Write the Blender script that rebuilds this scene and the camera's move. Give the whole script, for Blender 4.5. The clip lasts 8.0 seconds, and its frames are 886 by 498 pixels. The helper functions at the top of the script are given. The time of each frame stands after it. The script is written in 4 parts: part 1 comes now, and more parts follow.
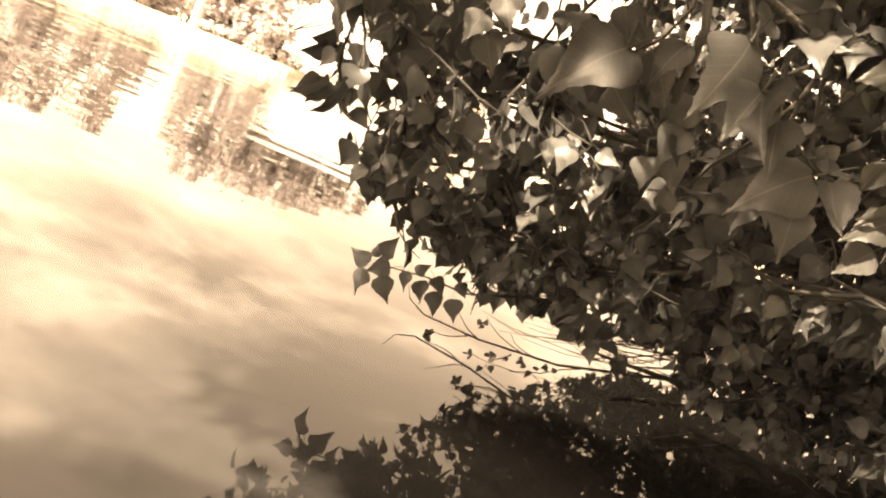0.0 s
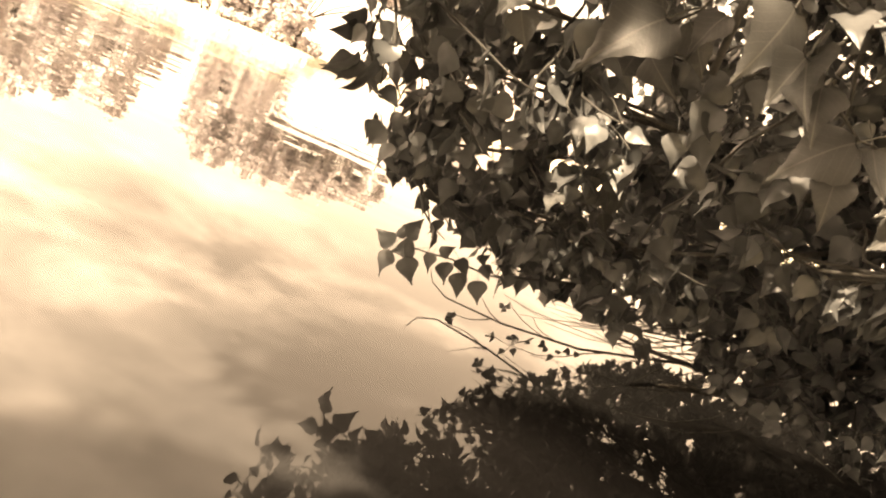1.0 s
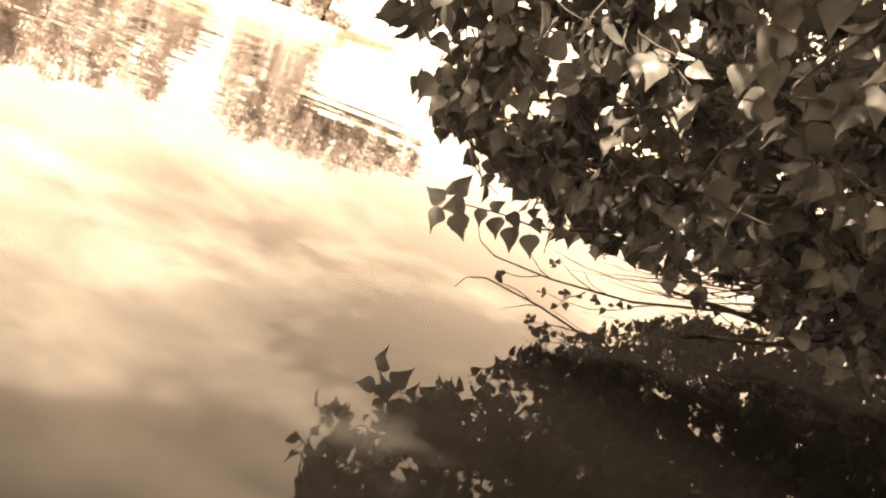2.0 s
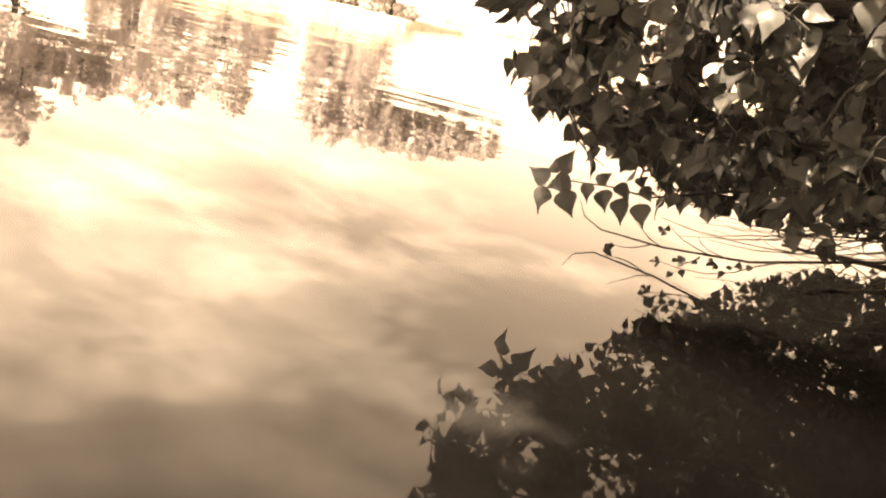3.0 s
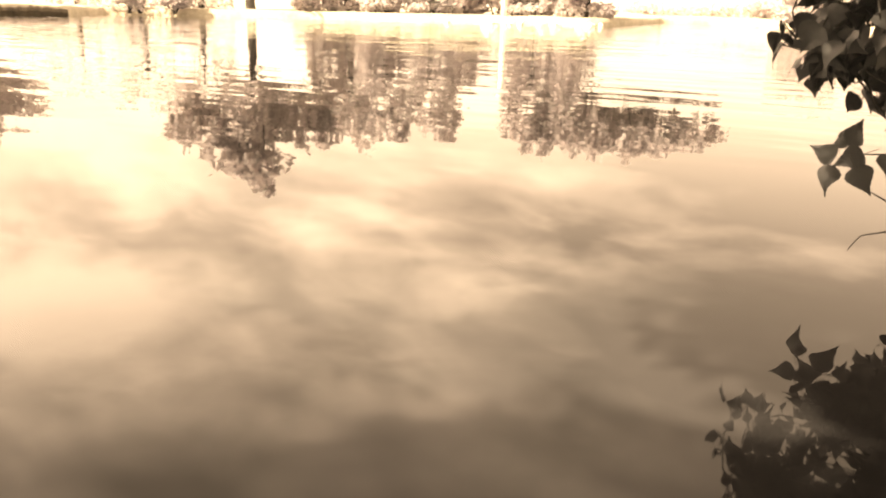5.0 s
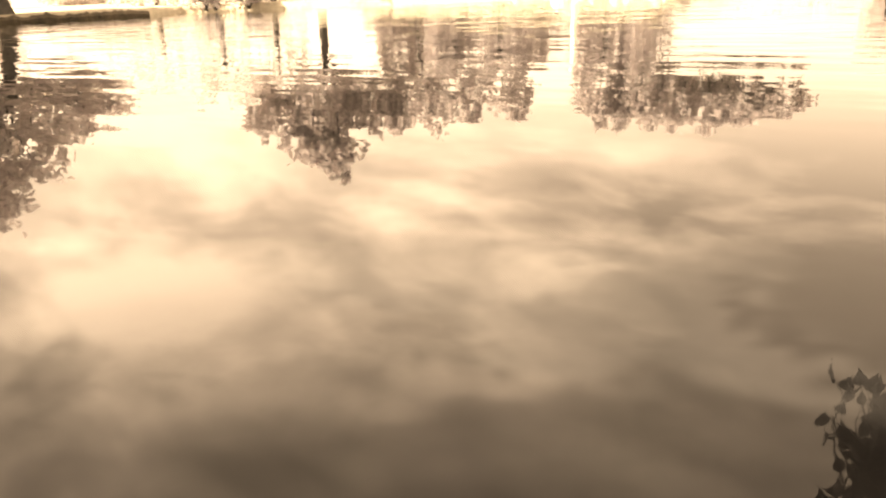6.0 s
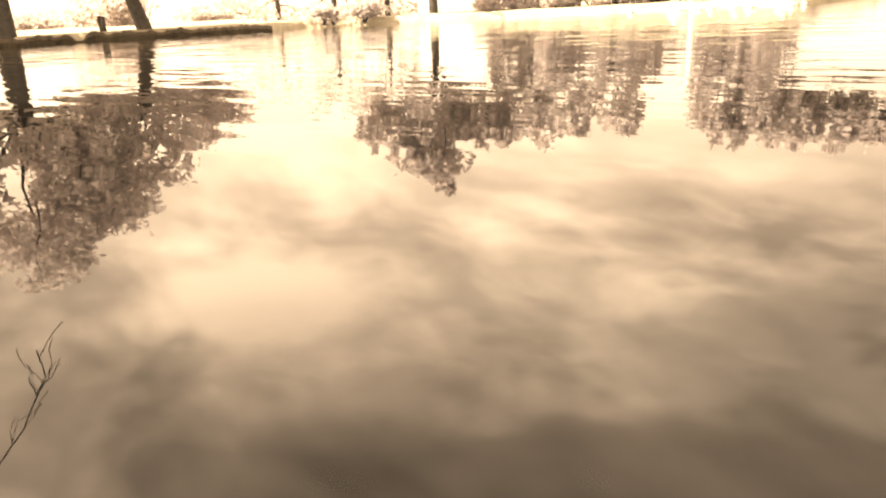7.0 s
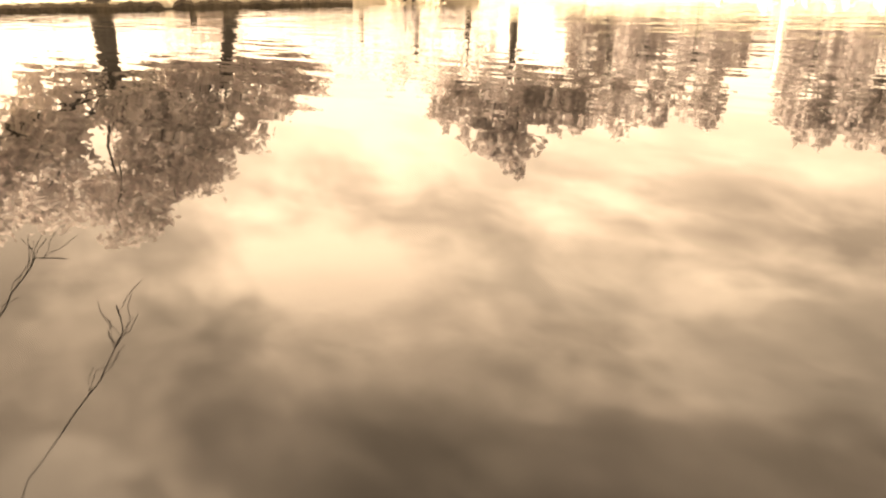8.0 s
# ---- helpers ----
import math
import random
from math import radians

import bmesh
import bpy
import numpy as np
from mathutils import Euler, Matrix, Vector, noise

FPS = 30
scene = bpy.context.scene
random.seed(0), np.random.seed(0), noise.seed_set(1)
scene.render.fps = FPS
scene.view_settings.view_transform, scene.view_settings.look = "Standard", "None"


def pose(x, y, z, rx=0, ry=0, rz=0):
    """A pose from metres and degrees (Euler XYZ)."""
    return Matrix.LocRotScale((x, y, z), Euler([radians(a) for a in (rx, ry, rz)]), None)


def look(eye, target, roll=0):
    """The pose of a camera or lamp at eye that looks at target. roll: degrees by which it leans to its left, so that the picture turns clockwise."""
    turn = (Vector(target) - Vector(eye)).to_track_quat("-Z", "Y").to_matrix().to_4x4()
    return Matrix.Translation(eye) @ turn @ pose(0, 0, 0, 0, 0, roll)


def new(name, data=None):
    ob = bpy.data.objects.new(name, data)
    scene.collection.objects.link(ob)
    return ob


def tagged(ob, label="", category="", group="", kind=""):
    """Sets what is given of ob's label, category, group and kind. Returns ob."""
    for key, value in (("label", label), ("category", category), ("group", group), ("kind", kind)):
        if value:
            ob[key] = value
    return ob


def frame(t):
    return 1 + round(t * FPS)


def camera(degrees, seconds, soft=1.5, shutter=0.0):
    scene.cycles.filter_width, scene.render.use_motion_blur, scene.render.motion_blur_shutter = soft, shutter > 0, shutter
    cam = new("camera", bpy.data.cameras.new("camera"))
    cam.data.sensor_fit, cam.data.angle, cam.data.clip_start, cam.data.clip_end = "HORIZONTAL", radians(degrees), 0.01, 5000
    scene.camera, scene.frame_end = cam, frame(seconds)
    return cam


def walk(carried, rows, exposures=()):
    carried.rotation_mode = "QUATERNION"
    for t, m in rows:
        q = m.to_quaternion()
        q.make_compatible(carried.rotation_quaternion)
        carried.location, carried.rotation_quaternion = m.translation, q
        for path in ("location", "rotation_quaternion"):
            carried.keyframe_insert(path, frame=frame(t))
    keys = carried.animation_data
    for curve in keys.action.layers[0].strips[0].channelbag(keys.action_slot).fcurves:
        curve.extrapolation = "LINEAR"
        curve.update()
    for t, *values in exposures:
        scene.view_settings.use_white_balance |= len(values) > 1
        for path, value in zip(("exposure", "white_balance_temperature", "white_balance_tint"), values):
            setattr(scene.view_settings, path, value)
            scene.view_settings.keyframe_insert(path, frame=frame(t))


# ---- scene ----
cam = camera(62.8, 8.0, soft=2.2)
PATH = [
    (0.0, look((0.1505, 0.0603, 0.7108), (0.1063, 2.0356, 0.4006), 22.91)),
    (0.5, look((0.1461, 0.0572, 0.7013), (0.0756, 2.0298, 0.3795), 23.19)),
    (1.0, look((0.1407, 0.0481, 0.6869), (0.0648, 2.0145, 0.3303), 23.23)),
    (1.2, look((0.1387, 0.0480, 0.6796), (0.0662, 2.0118, 0.3081), 23.58)),
    (2.3, look((0.1038, 0.0359, 0.6321), (-0.0949, 1.9568, 0.1122), 18.39)),
    (2.5, look((0.0927, 0.0305, 0.6341), (-0.1636, 1.9353, 0.0810), 17.08)),
    (3.0, look((0.0654, 0.0172, 0.6275), (-0.2891, 1.8978, 0.0464), 13.04)),
    (3.5, look((0.0303, 0.0161, 0.6200), (-0.4935, 1.8549, 0.0333), 9.86)),
    (4.0, look((0.0000, 0.0000, 0.6132), (-0.6812, 1.7842, 0.0195), 7.82)),
    (4.5, look((-0.0325, -0.0100, 0.6114), (-0.8207, 1.7238, 0.0008), 5.61)),
    (4.7, look((-0.0442, -0.0124, 0.6125), (-0.8869, 1.6938, -0.0028), 3.62)),
    (6.0, look((-0.1073, 0.0154, 0.5965), (-1.1843, 1.5613, -0.0744), -2.52)),
    (6.5, look((-0.1212, 0.0244, 0.5922), (-1.3524, 1.4625, -0.0526), -3.59)),
    (7.0, look((-0.1352, 0.0309, 0.5874), (-1.4378, 1.4137, -0.0380), -2.95)),
    (7.5, look((-0.1490, 0.0212, 0.5812), (-1.5105, 1.3378, -0.0611), -0.84)),
    (8.0, look((-0.1648, 0.0199, 0.5914), (-1.5790, 1.2663, -0.0768), -0.81)),
]
EXPOSURES = [(0.0, 2.60, 10000, 14), (2.5, 2.70, 10000, 16), (3.5, 2.31, 10000, 16), (4.5, 1.98, 10000, 16), (6.0, 1.91, 10000, 15), (7.0, 1.87, 10000, 15), (8.0, 2.01, 10000, 15)]
walk(cam, PATH, EXPOSURES)

# ---- world, sun, exposure ----
SUN_AZ, SUN_EL = -142.0, 44.0          # compass angle from +y towards +x, and height, degrees


def direction(az, el):
    a, e = radians(az), radians(el)
    return Vector((math.sin(a) * math.cos(e), math.cos(a) * math.cos(e), math.sin(e)))


def node(nt, kind, x=0, y=0, **values):
    n = nt.nodes.new(kind)
    n.location = (x, y)
    for k, v in values.items():
        n.inputs[k.replace("_", " ")].default_value = v
    return n


def make_world():
    w = bpy.data.worlds.new("sky")
    scene.world = w
    w.use_nodes = True
    nt = w.node_tree
    nt.nodes.clear()
    L = nt.links.new
    out = nt.nodes.new("ShaderNodeOutputWorld")
    bg = nt.nodes.new("ShaderNodeBackground")
    bg.inputs["Strength"].default_value = 0.10
    L(bg.outputs[0], out.inputs[0])
    sky = nt.nodes.new("ShaderNodeTexSky")
    sky.sky_type = "NISHITA"
    sky.sun_disc = False
    sky.sun_elevation = radians(SUN_EL)
    sky.sun_rotation = radians(SUN_AZ)
    sky.dust_density = 3.0
    grey = nt.nodes.new("ShaderNodeRGBToBW")
    L(sky.outputs[0], grey.inputs[0])
    co = nt.nodes.new("ShaderNodeTexCoord")
    sep = nt.nodes.new("ShaderNodeSeparateXYZ")
    L(co.outputs["Generated"], sep.inputs[0])
    # cloud deck: the direction met with a flat layer
    up = nt.nodes.new("ShaderNodeMath")
    up.operation = "MAXIMUM"
    up.inputs[1].default_value = 0.0
    L(sep.outputs["Z"], up.inputs[0])
    lift = nt.nodes.new("ShaderNodeMath")
    lift.operation = "ADD"
    lift.inputs[1].default_value = 0.22
    L(up.outputs[0], lift.inputs[0])
    deck = nt.nodes.new("ShaderNodeVectorMath")
    deck.operation = "DIVIDE"
    L(co.outputs["Generated"], deck.inputs[0])
    L(lift.outputs[0], deck.inputs[1])
    mp = nt.nodes.new("ShaderNodeMapping")
    mp.inputs["Rotation"].default_value = (0, 0, radians(CLOUD_TURN))
    mp.inputs["Location"].default_value = CLOUD_SHIFT
    mp.inputs["Scale"].default_value = (1.0, 1.6, 0.0)
    L(deck.outputs[0], mp.inputs[0])
    big = node(nt, "ShaderNodeTexNoise", Scale=0.95, Detail=6.0, Roughness=0.50, Distortion=0.5)
    L(mp.outputs[0], big.inputs["Vector"])
    fine = node(nt, "ShaderNodeTexNoise", Scale=2.8, Detail=8.0, Roughness=0.66, Distortion=0.3)
    L(mp.outputs[0], fine.inputs["Vector"])
    mixn = nt.nodes.new("ShaderNodeMath")
    mixn.operation = "MULTIPLY_ADD"
    mixn.inputs[1].default_value = 0.48
    L(fine.outputs[0], mixn.inputs[0])
    L(big.outputs[0], mixn.inputs[2])
    ramp = nt.nodes.new("ShaderNodeValToRGB")
    e = ramp.color_ramp.elements
    e[0].position, e[0].color = 0.50, (0.50, 0.50, 0.50, 1)
    e[1].position, e[1].color = 0.84, (1.9, 1.9, 1.9, 1)
    m = e.new(0.66)
    m.color = (1.0, 1.0, 1.0, 1)
    # thicker, darker cloud towards one side
    dsep = nt.nodes.new("ShaderNodeSeparateXYZ")
    L(deck.outputs[0], dsep.inputs[0])
    thick = nt.nodes.new("ShaderNodeMapRange")
    thick.interpolation_type = "SMOOTHSTEP"
    thick.inputs[1].default_value, thick.inputs[2].default_value = -1.3, -0.2
    thick.inputs[3].default_value, thick.inputs[4].default_value = 0.005, -0.235
    L(dsep.outputs["X"], thick.inputs[0])
    sink = nt.nodes.new("ShaderNodeMath")
    L(mixn.outputs[0], sink.inputs[0])
    L(thick.outputs[0], sink.inputs[1])
    low_side = nt.nodes.new("ShaderNodeMapRange")
    low_side.interpolation_type = "SMOOTHSTEP"
    low_side.inputs[1].default_value, low_side.inputs[2].default_value = 0.25, 0.9
    low_side.inputs[3].default_value, low_side.inputs[4].default_value = -0.12, 0.0
    L(dsep.outputs["Y"], low_side.inputs[0])
    sink2 = nt.nodes.new("ShaderNodeMath")
    L(sink.outputs[0], sink2.inputs[0])
    L(low_side.outputs[0], sink2.inputs[1])
    # the larger cloud masses, with ragged edges: place on the deck, turn, half length, half width, brighter or darker
    warp = node(nt, "ShaderNodeTexNoise", Scale=3.0, Detail=5.0, Roughness=0.55)
    L(deck.outputs[0], warp.inputs["Vector"])
    centre = nt.nodes.new("ShaderNodeVectorMath")
    centre.operation = "SUBTRACT"
    centre.inputs[1].default_value = (0.5, 0.5, 0.5)
    L(warp.outputs["Color"], centre.inputs[0])
    swirl = nt.nodes.new("ShaderNodeVectorMath")
    swirl.operation = "MULTIPLY_ADD"
    swirl.inputs[1].default_value = (0.45, 0.45, 0.0)
    L(centre.outputs[0], swirl.inputs[0])
    L(deck.outputs[0], swirl.inputs[2])
    value = sink2.outputs[0]
    for cx, cy, turn, a, b, amount in CLOUDS:
        place = nt.nodes.new("ShaderNodeMapping")
        place.vector_type = "TEXTURE"
        place.inputs["Location"].default_value = (cx, cy, 0)
        place.inputs["Rotation"].default_value = (0, 0, radians(turn))
        place.inputs["Scale"].default_value = (a, b, 1000.0)
        L(swirl.outputs[0], place.inputs[0])
        dist = nt.nodes.new("ShaderNodeVectorMath")
        dist.operation = "LENGTH"
        L(place.outputs[0], dist.inputs[0])
        fall = nt.nodes.new("ShaderNodeMapRange")
        fall.interpolation_type = "SMOOTHSTEP"
        fall.inputs[1].default_value, fall.inputs[2].default_value = 0.35, 1.25
        fall.inputs[3].default_value, fall.inputs[4].default_value = amount, 0.0
        L(dist.outputs["Value"], fall.inputs[0])
        more = nt.nodes.new("ShaderNodeMath")
        L(value, more.inputs[0])
        L(fall.outputs[0], more.inputs[1])
        value = more.outputs[0]
    L(value, ramp.inputs[0])
    # clear sky and cloud light, weighed
    clear = nt.nodes.new("ShaderNodeMath")
    clear.operation = "MULTIPLY"
    clear.inputs[1].default_value = 0.1
    L(grey.outputs[0], clear.inputs[0])
    haze = nt.nodes.new("ShaderNodeMapRange")
    haze.interpolation_type = "SMOOTHSTEP"
    haze.inputs[1].default_value, haze.inputs[2].default_value = 0.10, 0.35
    haze.inputs[3].default_value, haze.inputs[4].default_value = 0.15, 1.0
    L(sep.outputs["Z"], haze.inputs[0])
    veil = nt.nodes.new("ShaderNodeMix")
    veil.data_type = "RGBA"
    L(haze.outputs[0], veil.inputs[0])
    veil.inputs[6].default_value = (0.76, 0.76, 0.76, 1)
    L(ramp.outputs[0], veil.inputs[7])
    cloud = nt.nodes.new("ShaderNodeMath")
    cloud.operation = "MULTIPLY_ADD"
    cloud.inputs[1].default_value = CLOUD_LIGHT
    L(veil.outputs[2], cloud.inputs[0])
    L(clear.outputs[0], cloud.inputs[2])
    tint = nt.nodes.new("ShaderNodeMix")
    tint.data_type = "RGBA"
    tint.blend_type = "MULTIPLY"
    tint.inputs[0].default_value = 1.0
    tint.inputs[7].default_value = (1.0, 0.86, 0.75, 1)
    L(cloud.outputs[0], tint.inputs[6])
    L(tint.outputs[2], bg.inputs["Color"])


CLOUDS = [(-1.05, 1.18, 45, 0.46, 0.20, -0.10), (-1.42, 0.84, 58, 0.42, 0.17, 0.12), (-1.20, 0.50, 155, 0.34, 0.09, -0.10), (-0.86, 0.66, 52, 0.30, 0.14, -0.04), (-1.60, 0.36, 165, 0.3, 0.07, 0.06),
          (-0.66, 0.95, 36, 0.20, 0.08, 0.11), (-0.42, 1.30, 20, 0.46, 0.28, -0.07), (-0.56, 1.50, 45, 0.36, 0.04, 0.05), (-1.02, 0.36, 155, 0.22, 0.06, 0.08), (-0.84, 1.56, 30, 0.46, 0.17, -0.07)]
CLOUD_TURN, CLOUD_SHIFT, CLOUD_LIGHT = 25.0, (3.1, 1.7, 0.0), 9.2
make_world()
sun = new("sun", bpy.data.lights.new("sun", "SUN"))
sun.data.energy, sun.data.angle, sun.data.color = 5.0, radians(1.0), (1.0, 0.92, 0.82)
sun.matrix_world = look(direction(SUN_AZ, SUN_EL) * 50, (0, 0, 0))

# ---- materials ----


def material(name):
    m = bpy.data.materials.new(name)
    m.use_nodes = True
    nt = m.node_tree
    return m, nt, nt.nodes["Principled BSDF"], nt.links.new


def mottled(name, dark, light, scale, rough=0.8, bump=0.3, fine=8.0, spread=(0.35, 0.68)):
    """A matt surface whose colour wanders between two tones at two scales."""
    m, nt, b, L = material(name)
    co = nt.nodes.new("ShaderNodeTexCoord")
    n1 = node(nt, "ShaderNodeTexNoise", Scale=scale, Detail=5.0, Roughness=0.6)
    n2 = node(nt, "ShaderNodeTexNoise", Scale=scale * fine, Detail=4.0, Roughness=0.7)
    L(co.outputs["Object"], n1.inputs["Vector"])
    L(co.outputs["Object"], n2.inputs["Vector"])
    add = nt.nodes.new("ShaderNodeMath")
    add.operation = "MULTIPLY_ADD"
    add.inputs[1].default_value = 0.45
    L(n2.outputs[0], add.inputs[0])
    half = nt.nodes.new("ShaderNodeMath")
    half.operation = "MULTIPLY"
    half.inputs[1].default_value = 0.6
    L(n1.outputs[0], half.inputs[0])
    L(half.outputs[0], add.inputs[2])
    r = nt.nodes.new("ShaderNodeValToRGB")
    r.color_ramp.elements[0].position, r.color_ramp.elements[0].color = spread[0], (*dark, 1)
    r.color_ramp.elements[1].position, r.color_ramp.elements[1].color = spread[1], (*light, 1)
    L(add.outputs[0], r.inputs[0])
    L(r.outputs[0], b.inputs["Base Color"])
    b.inputs["Roughness"].default_value = rough
    bp = node(nt, "ShaderNodeBump", Strength=bump, Distance=0.02)
    L(n2.outputs[0], bp.inputs["Height"])
    L(bp.outputs[0], b.inputs["Normal"])
    return m


def leaf_material(name, dark, light, through_share=0.25, rough=0.5, islands=True, veins=False):
    """Leaf: a mottled gloss with some light passing through."""
    m, nt, b, L = material(name)
    r = nt.nodes.new("ShaderNodeValToRGB")
    r.color_ramp.elements[0].color, r.color_ramp.elements[1].color = (*dark, 1), (*light, 1)
    if islands:
        g = nt.nodes.new("ShaderNodeNewGeometry")
        rnd = g.outputs["Random Per Island"]
    else:
        rnd = nt.nodes.new("ShaderNodeObjectInfo").outputs["Random"]
    co = nt.nodes.new("ShaderNodeTexCoord")
    n = node(nt, "ShaderNodeTexNoise", Scale=45.0, Detail=4.0)
    L(co.outputs["Object"], n.inputs["Vector"])
    a = nt.nodes.new("ShaderNodeMath")
    a.operation = "MULTIPLY_ADD"
    a.inputs[1].default_value = 0.7
    a.inputs[2].default_value = -0.2
    L(n.outputs[0], a.inputs[0])
    s = nt.nodes.new("ShaderNodeMath")
    s.operation = "MULTIPLY_ADD"
    s.inputs[1].default_value = 0.75
    L(rnd, s.inputs[0])
    L(a.outputs[0], s.inputs[2])
    L(s.outputs[0], r.inputs[0])
    colour = r.outputs[0]
    height = n.outputs[0]
    if veins:
        def math_node(op, a_in, b_in):
            q = nt.nodes.new("ShaderNodeMath")
            q.operation = op
            for slot, value in ((0, a_in), (1, b_in)):
                if isinstance(value, (int, float)):
                    q.inputs[slot].default_value = value
                elif value is not None:
                    L(value, q.inputs[slot])
            return q.outputs[0]
        xyz = nt.nodes.new("ShaderNodeSeparateXYZ")
        L(co.outputs["Object"], xyz.inputs[0])
        ax = math_node("ABSOLUTE", xyz.outputs["X"], None)
        mid = math_node("LESS_THAN", ax, 0.014)
        slant = math_node("MULTIPLY", math_node("SUBTRACT", xyz.outputs["Y"], math_node("MULTIPLY", ax, 0.8)), 6.5)
        sidev = math_node("LESS_THAN", math_node("FRACT", slant, None), 0.10)
        vein = math_node("MAXIMUM", mid, math_node("MULTIPLY", sidev, 0.32))
        mixv = nt.nodes.new("ShaderNodeMix")
        mixv.data_type = "RGBA"
        L(math_node("MULTIPLY", vein, 0.32), mixv.inputs[0])
        L(colour, mixv.inputs[6])
        mixv.inputs[7].default_value = (0.19, 0.185, 0.165, 1)
        colour = mixv.outputs[2]
        height = math_node("SUBTRACT", n.outputs[0], vein)
    L(colour, b.inputs["Base Color"])
    b.inputs["Roughness"].default_value = rough
    b.inputs["Specular IOR Level"].default_value = 0.5
    bp = node(nt, "ShaderNodeBump", Strength=0.25, Distance=0.002)
    L(height, bp.inputs["Height"])
    L(bp.outputs[0], b.inputs["Normal"])
    t = nt.nodes.new("ShaderNodeBsdfTranslucent")
    L(colour, t.inputs["Color"])
    mx = nt.nodes.new("ShaderNodeMixShader")
    mx.inputs[0].default_value = through_share
    L(b.outputs[0], mx.inputs[1])
    L(t.outputs[0], mx.inputs[2])
    L(mx.outputs[0], nt.nodes["Material Output"].inputs[0])
    return m


def water_material():
    """Still pond: a Fresnel mirror over murky water, with light ripples that strengthen in the wind-brushed stretch."""
    m, nt, b, L = material("pond_water")
    nt.nodes.remove(b)
    co = nt.nodes.new("ShaderNodeTexCoord")
    mp = nt.nodes.new("ShaderNodeMapping")
    mp.inputs["Rotation"].default_value = (0, 0, radians(-26))
    mp.inputs["Scale"].default_value = (0.30, 1.0, 1.0)
    L(co.outputs["Object"], mp.inputs[0])
    n1 = node(nt, "ShaderNodeTexNoise", Scale=2.3, Detail=1.6, Roughness=0.5)
    L(mp.outputs[0], n1.inputs["Vector"])
    n2 = node(nt, "ShaderNodeTexNoise", Scale=0.22, Detail=2.0)
    L(co.outputs["Object"], n2.inputs["Vector"])
    r = nt.nodes.new("ShaderNodeMapRange")
    r.inputs[1].default_value, r.inputs[2].default_value = 0.40, 0.70
    r.inputs[3].default_value, r.inputs[4].default_value = 0.35, 1.0
    L(n2.outputs[0], r.inputs[0])
    d = nt.nodes.new("ShaderNodeVectorMath")
    d.operation = "LENGTH"
    L(co.outputs["Object"], d.inputs[0])
    reach = nt.nodes.new("ShaderNodeMapRange")
    reach.inputs[1].default_value, reach.inputs[2].default_value = 2.7, 8.0
    reach.inputs[3].default_value, reach.inputs[4].default_value = 0.0, 1.0
    L(d.outputs["Value"], reach.inputs[0])
    mul = nt.nodes.new("ShaderNodeMath")
    mul.operation = "MULTIPLY"
    L(r.outputs[0], mul.inputs[0])
    L(reach.outputs[0], mul.inputs[1])
    wind = nt.nodes.new("ShaderNodeMapRange")
    wind.interpolation_type = "SMOOTHSTEP"
    wind.inputs[1].default_value, wind.inputs[2].default_value = 13.0, 24.0
    wind.inputs[3].default_value, wind.inputs[4].default_value = 1.0, 2.2
    L(d.outputs["Value"], wind.inputs[0])
    mul2 = nt.nodes.new("ShaderNodeMath")
    mul2.operation = "MULTIPLY"
    L(mul.outputs[0], mul2.inputs[0])
    L(wind.outputs[0], mul2.inputs[1])
    h = nt.nodes.new("ShaderNodeMath")
    h.operation = "MULTIPLY"
    L(n1.outputs[0], h.inputs[0])
    L(mul2.outputs[0], h.inputs[1])
    bp = node(nt, "ShaderNodeBump", Strength=1.0, Distance=RIPPLE)
    L(h.outputs[0], bp.inputs["Height"])
    gl = nt.nodes.new("ShaderNodeBsdfGlossy")
    gl.inputs["Roughness"].default_value = 0.012
    gl.inputs["Color"].default_value = (1, 1, 1, 1)
    L(bp.outputs[0], gl.inputs["Normal"])
    tr = nt.nodes.new("ShaderNodeBsdfTransparent")
    tr.inputs["Color"].default_value = (0.25, 0.25, 0.25, 1)
    fr = node(nt, "ShaderNodeFresnel", IOR=1.333)
    L(bp.outputs[0], fr.inputs["Normal"])
    mx = nt.nodes.new("ShaderNodeMixShader")
    L(fr.outputs[0], mx.inputs[0])
    L(tr.outputs[0], mx.inputs[1])
    L(gl.outputs[0], mx.inputs[2])
    L(mx.outputs[0], nt.nodes["Material Output"].inputs[0])
    return m


RIPPLE = 0.030
M_WATER = water_material()
M_GROUND = mottled("dry_grass_ground", (0.30, 0.28, 0.22), (0.55, 0.50, 0.40), 0.6, 0.9)


